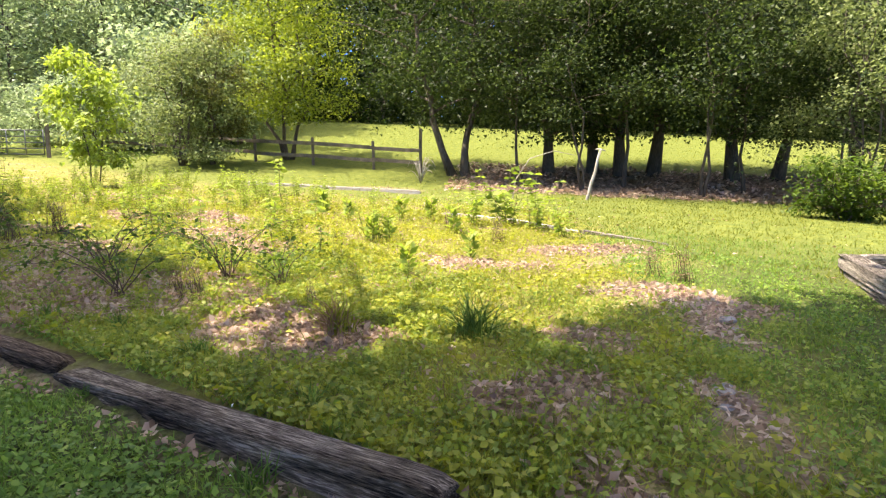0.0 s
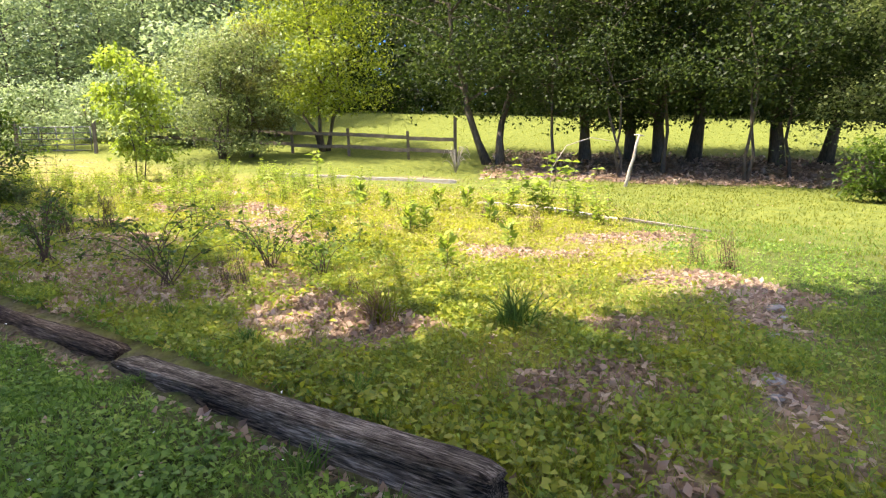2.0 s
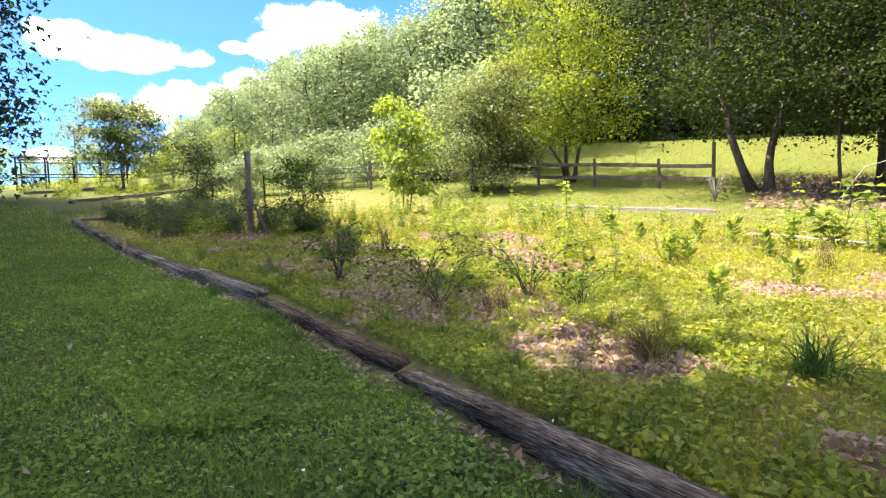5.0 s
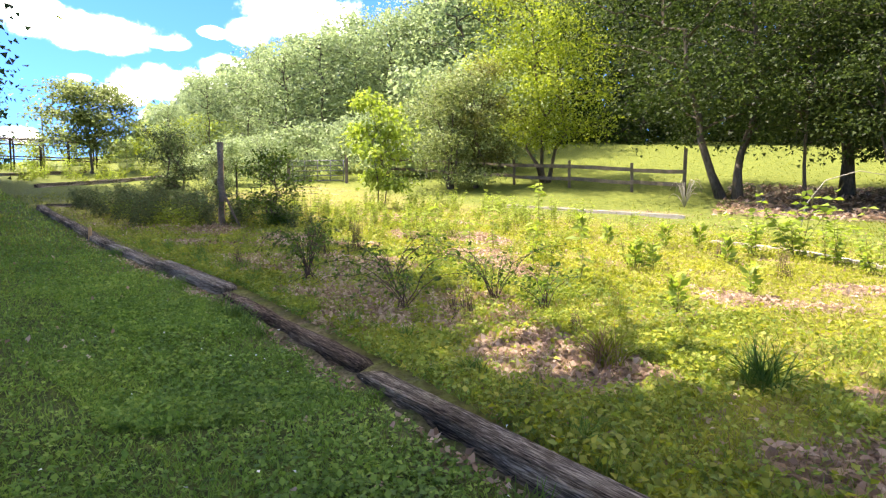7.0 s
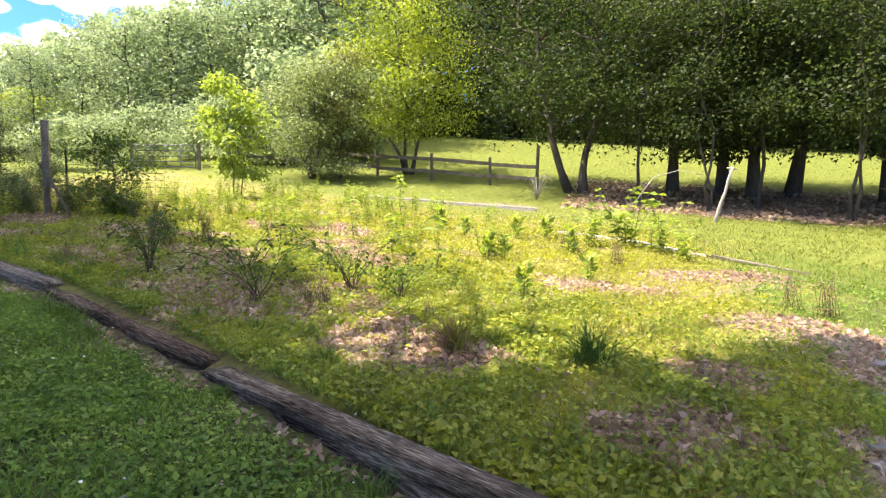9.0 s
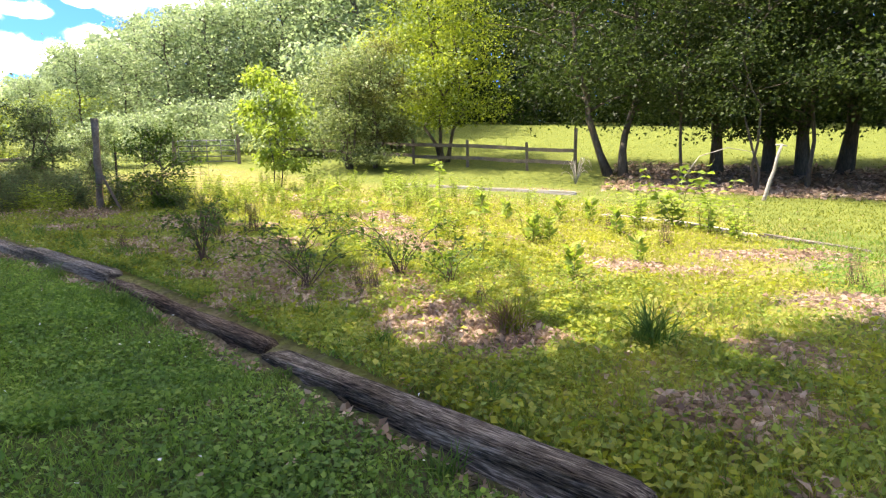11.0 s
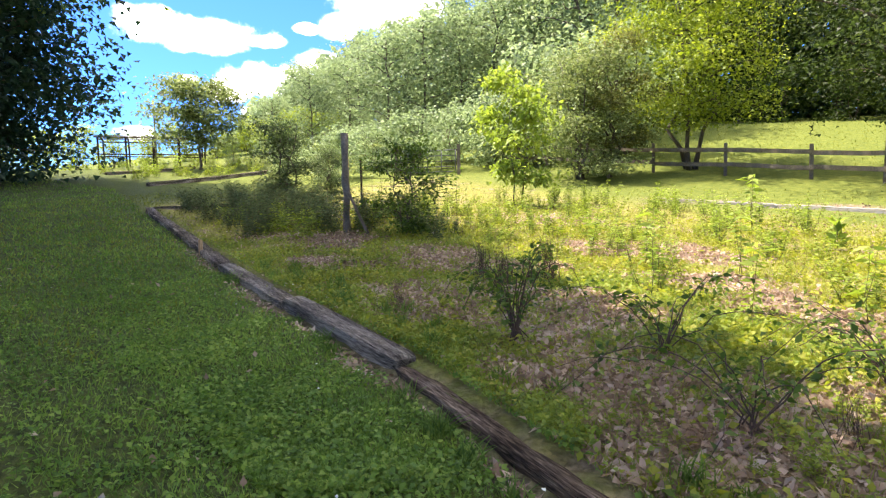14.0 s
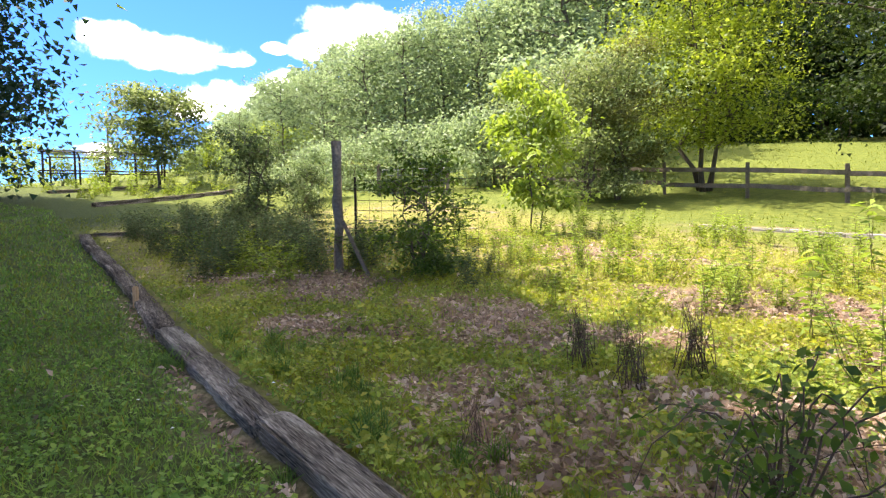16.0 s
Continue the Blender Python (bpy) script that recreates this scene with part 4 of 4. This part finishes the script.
def weed_parts(seed, h, stems, per, leaf, width, leaf_m, stem_m, spread=0.12, droop=0.1, top=0.0):
    """Upright stems with leaves in pairs."""
    rng = np.random.default_rng(seed)
    tubes, P, W = [], [], []
    for s in range(stems):
        a = rng.uniform(0, 2 * np.pi)
        H = h * rng.uniform(0.6, 1.0)
        tip = np.array((np.cos(a) * spread * H * 2 * rng.uniform(), np.sin(a) * spread * H * 2 * rng.uniform(), H))
        foot = rng.normal(size=3) * (*(2 * [max(spread * 0.25, 0.1 if stems > 20 else 0.0)]), 0)
        pts = bend(rng, foot - (0, 0, 0.03), tip, 4, wob=0.03)
        tubes.append((pts, np.linspace(0.0038, 0.0013, 4) * (0.6 + h)))
        for i in range(per):
            f = 0.15 + 0.85 * (i + rng.uniform(0, 0.5)) / per
            j = min(2, int(f * 3))
            p = pts[j] + (pts[j + 1] - pts[j]) * (f * 3 - j)
            b = i * 1.57 + rng.uniform(-0.3, 0.3)
            for k in (0, np.pi):
                P.append(p)
                W.append((np.cos(b + k), np.sin(b + k), 0.5 + top * f))
    wood = tubes_mesh("stem", tubes, stem_m, 3)
    lv = poly_mesh("leaves", leaf_quads(np.array(P), leaf, width, rng, 0.6, droop, np.array(W)), 4, leaf_m)
    return wood, lv


WEEDS = {
    "goldenrod": weed_parts(1, 0.8, 8, 13, 0.09, 0.3, LEAF_LIME, CANE, 0.4),
    "aster": weed_parts(2, 0.6, 10, 12, 0.065, 0.45, LEAF_YEL, CANE, 0.5),
    "milkweed": weed_parts(3, 0.5, 2, 8, 0.14, 0.42, LEAF_LIME, CANE, 0.08, -0.3, 0.5),
    "milkweed_tall": weed_parts(4, 1.0, 2, 10, 0.16, 0.32, LEAF_LIME, CANE, 0.06, 0.35),
    "pokeweed": weed_parts(5, 1.15, 7, 9, 0.17, 0.5, LEAF_LIME, CANE, 0.35, 0.2),
    "dry": weed_parts(6, 0.6, 22, 2, 0.05, 0.3, DRY, TWIG, 0.14),
    "stalks": weed_parts(7, 0.75, 30, 4, 0.045, 0.4, LEAF_OLIVE, TWIG, 0.13),
    "grey": weed_parts(8, 0.7, 16, 14, 0.06, 0.4, LEAF_SHADE, CANE, 0.5),
    "green": weed_parts(9, 0.45, 12, 10, 0.07, 0.5, LEAF_YEL, CANE, 0.6),
}


def weed(kind, x, y, label, s=1.0, turn=None, group="", name="weed"):
    root = new(name)
    root.matrix_world = pose(x, y, gz(x, y), 0, 0, random.uniform(0, 360) if turn is None else turn) @ Matrix.Scale(s, 4)
    part(root, "stem", WEEDS[kind][0])
    part(root, "leaves", WEEDS[kind][1])
    return tagged(root, label, "weed", group)


# milkweed and pokeweed in the sunny bed
for x, y, s, k in ((-1.1, 8.4, 1.0, "milkweed"), (-0.9, 8.6, 0.9, "milkweed"), (-1.1, 10.9, 1.1, "milkweed"), (0.28, 7.4, 0.9, "milkweed"), (-0.32, 6.4, 0.9, "milkweed"), (-0.1, 9.6, 1.1, "milkweed"), (-2.0, 10.6, 1.0, "milkweed"),
                   (-0.6, 11.2, 1.1, "milkweed"), (-2.7, 11.5, 1.2, "milkweed"), (-3.4, 9.0, 0.9, "milkweed_tall"), (-2.2, 7.6, 0.8, "milkweed_tall"), (-3.0, 7.3, 0.8, "milkweed_tall"), (-1.5, 7.2, 0.85, "milkweed_tall"), (-3.9, 12.6, 1.2, "milkweed_tall"), (-4.4, 8.9, 0.9, "milkweed_tall")):
    weed(k, x, y, "upright light-green milkweed with paired leaves", s, group="milkweeds in the bed", name="milkweed")
for x, y, s in ((0.75, 10.9, 1.0), (1.25, 10.6, 0.8), (0.2, 10.6, 0.7), (1.6, 9.9, 0.6)):
    weed("pokeweed", x, y, "bushy yellow-green pokeweed with broad leaves", s, group="pokeweeds in the bed", name="pokeweed")
for x, y, s in ((2.55, 6.9, 0.75), (2.3, 7.1, 0.6), (-1.95, 5.1, 0.75), (-0.9, 5.0, 0.4), (-2.2, 5.3, 0.5), (-0.2, 10.2, 0.6), (0.6, 8.9, 0.7), (-5.7, 5.9, 0.5)):
    weed("dry", x, y, "tuft of dry straw-brown stalks", s, group="dry tufts", name="dry_tuft")
for x, y, s in ((-5.3, 7.1, 0.7), (-5.0, 7.5, 0.8), (-5.7, 7.3, 0.7)):
    weed("stalks", x, y, "clump of thin dark upright stalks", s, group="stalk clumps", name="stalk_clump")
rng = np.random.default_rng(202)
n = 0
while n < 120:
    x, y = rng.uniform(-11, 1.5), rng.uniform(6.5, 16)
    want = smooth(-1.0, -4.5, x + 0.15 * (y - 10)) * smooth(2.4, 4.2, row_side(x, y)) + 0.05
    if rng.uniform() > want or row_side(x, y) < 2.3:
        continue
    # the shaded corner mostly gets the weed with darkened leaves
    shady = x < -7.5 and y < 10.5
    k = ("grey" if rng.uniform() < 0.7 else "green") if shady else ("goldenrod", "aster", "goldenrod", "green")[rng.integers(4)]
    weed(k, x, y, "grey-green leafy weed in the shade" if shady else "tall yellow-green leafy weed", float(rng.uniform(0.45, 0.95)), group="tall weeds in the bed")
    n += 1
for i in range(80):
    x = rng.uniform(-16.8, -9.6)
    y = np.interp(x, ROW_X, ROW_Y) + rng.uniform(0.6, 3.4)
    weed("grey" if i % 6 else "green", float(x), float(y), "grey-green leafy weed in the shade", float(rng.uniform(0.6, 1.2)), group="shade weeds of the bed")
for i in range(26):
    x, y = rng.uniform(-35, -25), rng.uniform(14, 22)
    weed("green" if i % 2 else "goldenrod", float(x), float(y), "leafy weed in the upper bed", float(rng.uniform(0.8, 1.6)), group="weeds of the upper beds")
for i in range(64):
    x = rng.uniform(-9.5, 0.2)
    y = np.interp(x, ROW_X, ROW_Y) + rng.uniform(0.25, 2.6)
    weed("green", float(x), float(y), "low green leafy weed behind the ties", float(rng.uniform(0.18, 0.38)), group="low weeds behind the ties")


def bramble(x, y, seed, n, reach, up, label, leaves=24):
    """Arching canes with small leaves."""
    rng = np.random.default_rng(seed)
    tubes, P = [], []
    for i in range(n):
        a = rng.uniform(0, 2 * np.pi)
        R, H = reach * rng.uniform(0.4, 1.1), up * rng.uniform(0.6, 1.1)
        t = np.linspace(0, 1, 10)
        pts = np.stack([np.cos(a) * R * t ** 1.3, np.sin(a) * R * t ** 1.3, H * np.sin(t * rng.uniform(1.7, 2.6)) - 0.03], -1) + rng.normal(size=(10, 3)) * 0.012
        pts[0, :2] += rng.normal(size=2) * 0.06
        tubes.append((pts, np.linspace(0.0055, 0.0018, 10)))
        for k in range(leaves):
            j = rng.integers(2, 9)
            P.append(pts[j] + (pts[j + 1] - pts[j]) * rng.uniform() + rng.normal(size=3) * 0.03)
    root = tagged(new("bramble"), label, "bramble", "brambles behind the ties")
    root.matrix_world = pose(x, y, gz(x, y))
    part(root, "cane", tubes_mesh("cane", tubes, TWIG, 5))
    part(root, "leaves", poly_mesh("leaves", leaf_quads(np.array(P), 0.055, 0.55, rng, 0.6, 0.1), 4, LEAF_MID))


bramble(-2.6, 5.15, 1, 10, 1.0, 0.55, "arching bramble with dark canes and few leaves")
bramble(-2.0, 5.9, 2, 12, 0.8, 0.55, "leafy bramble with thin arching canes")
bramble(-3.3, 6.0, 3, 10, 1.0, 0.6, "arching bramble with dark canes and few leaves")
bramble(-4.35, 5.75, 4, 18, 0.55, 0.72, "dark upright bramble bush behind the ties", 28)
bramble(-1.4, 5.7, 5, 8, 0.6, 0.45, "leafy bramble with thin arching canes")


def rush(x, y, seed, n, h, mat, label):
    rng = np.random.default_rng(seed)
    tubes = []
    for i in range(n):
        a, R = rng.uniform(0, 2 * np.pi), h * rng.uniform(0.05, 0.8)
        t = np.linspace(0, 1, 5)
        H = h * rng.uniform(0.5, 1.1)
        f = rng.normal(size=2) * (0.02 + 0.08 * h)
        tubes.append((np.stack([f[0] + np.cos(a) * R * t ** 2, f[1] + np.sin(a) * R * t ** 2, H * (t - 0.25 * t ** 2 * R / h) - 0.01], -1), np.array((0.004, 0.004, 0.0035, 0.0025, 0.001))))
    ob = tagged(new("grass_tuft", tubes_mesh("grass_tuft", tubes, mat, 3)), label, "grass tuft", "grass tufts")
    ob.matrix_world = pose(x, y, gz(x, y))


rush(0.42, 4.5, 1, 110, 0.38, GRASS_LAWN, "coarse dark-green tuft of tall grass")
rush(-0.5, 4.4, 2, 70, 0.30, GRASS_FIELD, "half-dry tuft of coarse grass")
rush(-0.55, 4.38, 3, 60, 0.30, DRY, "dry straw-coloured grass tuft")
for i in range(44):
    x = rng.uniform(-9, 0.3)
    y = np.interp(x, ROW_X, ROW_Y) + (rng.uniform(0.12, 0.6) if i % 3 else -rng.uniform(0.26, 0.4))
    rush(float(x), float(y), 10 + i, 34, float(rng.uniform(0.1, 0.2)), GRASS_LAWN, "small green grass tuft beside the ties")

# arched dry cane and dead vine by the fence row
cane = tagged(new("arched_cane", tubes_mesh("arched_cane", [([(0, 0, 0), (0.1, 0, 0.7), (0.4, 0, 1.15), (0.9, 0, 1.3), (1.35, 0, 1.2)], [0.012, 0.012, 0.01, 0.008, 0.005])], PLANK_PALE, 5)), "pale arched dry cane above the weeds", "cane")
cane.matrix_world = pose(0.9, 13.2, gz(0.9, 13.2) - 0.02)
dead = []
r2 = np.random.default_rng(9)
for i in range(16):
    a = r2.uniform(0, 6.28)
    t = np.linspace(0, 1, 6)
    dead.append((np.stack([np.cos(a) * 0.5 * t, np.sin(a) * 0.5 * t, r2.uniform(0.4, 0.9) * np.sin(2.4 * t)], -1), np.linspace(0.012, 0.004, 6)))
vine = tagged(new("dead_vine", tubes_mesh("dead_vine", dead, PLANK_PALE, 4)), "tangle of pale dead vine by the fence", "vine")
vine.matrix_world = pose(-1.9, 20.2, gz(-1.9, 20.2))

# stones along the bed's right edge
bm = bmesh.new()
bmesh.ops.create_icosphere(bm, subdivisions=2, radius=0.09)
for v in bm.verts:
    v.co *= 1 + 0.35 * noise.noise(v.co * 14)
    v.co.z *= 0.35
stone_me = bpy.data.meshes.new("stone")
bm.to_mesh(stone_me)
bm.free()
stone_me.materials.append(STONE)
for x, y, s in ((1.85, 3.85, 0.8), (1.9, 3.95, 0.5), (1.78, 3.6, 0.5), (2.2, 4.75, 0.5), (2.45, 5.4, 0.9), (2.42, 5.15, 0.5), (2.2, 4.5, 0.4)):
    ob = tagged(new("stone", stone_me), "flat pale grey stone sunk in grass", "stone", "stones along the bed")
    ob.matrix_world = pose(x, y, gz(x, y) + 0.01, 0, 0, 70 * x) @ Matrix.Scale(s, 4)
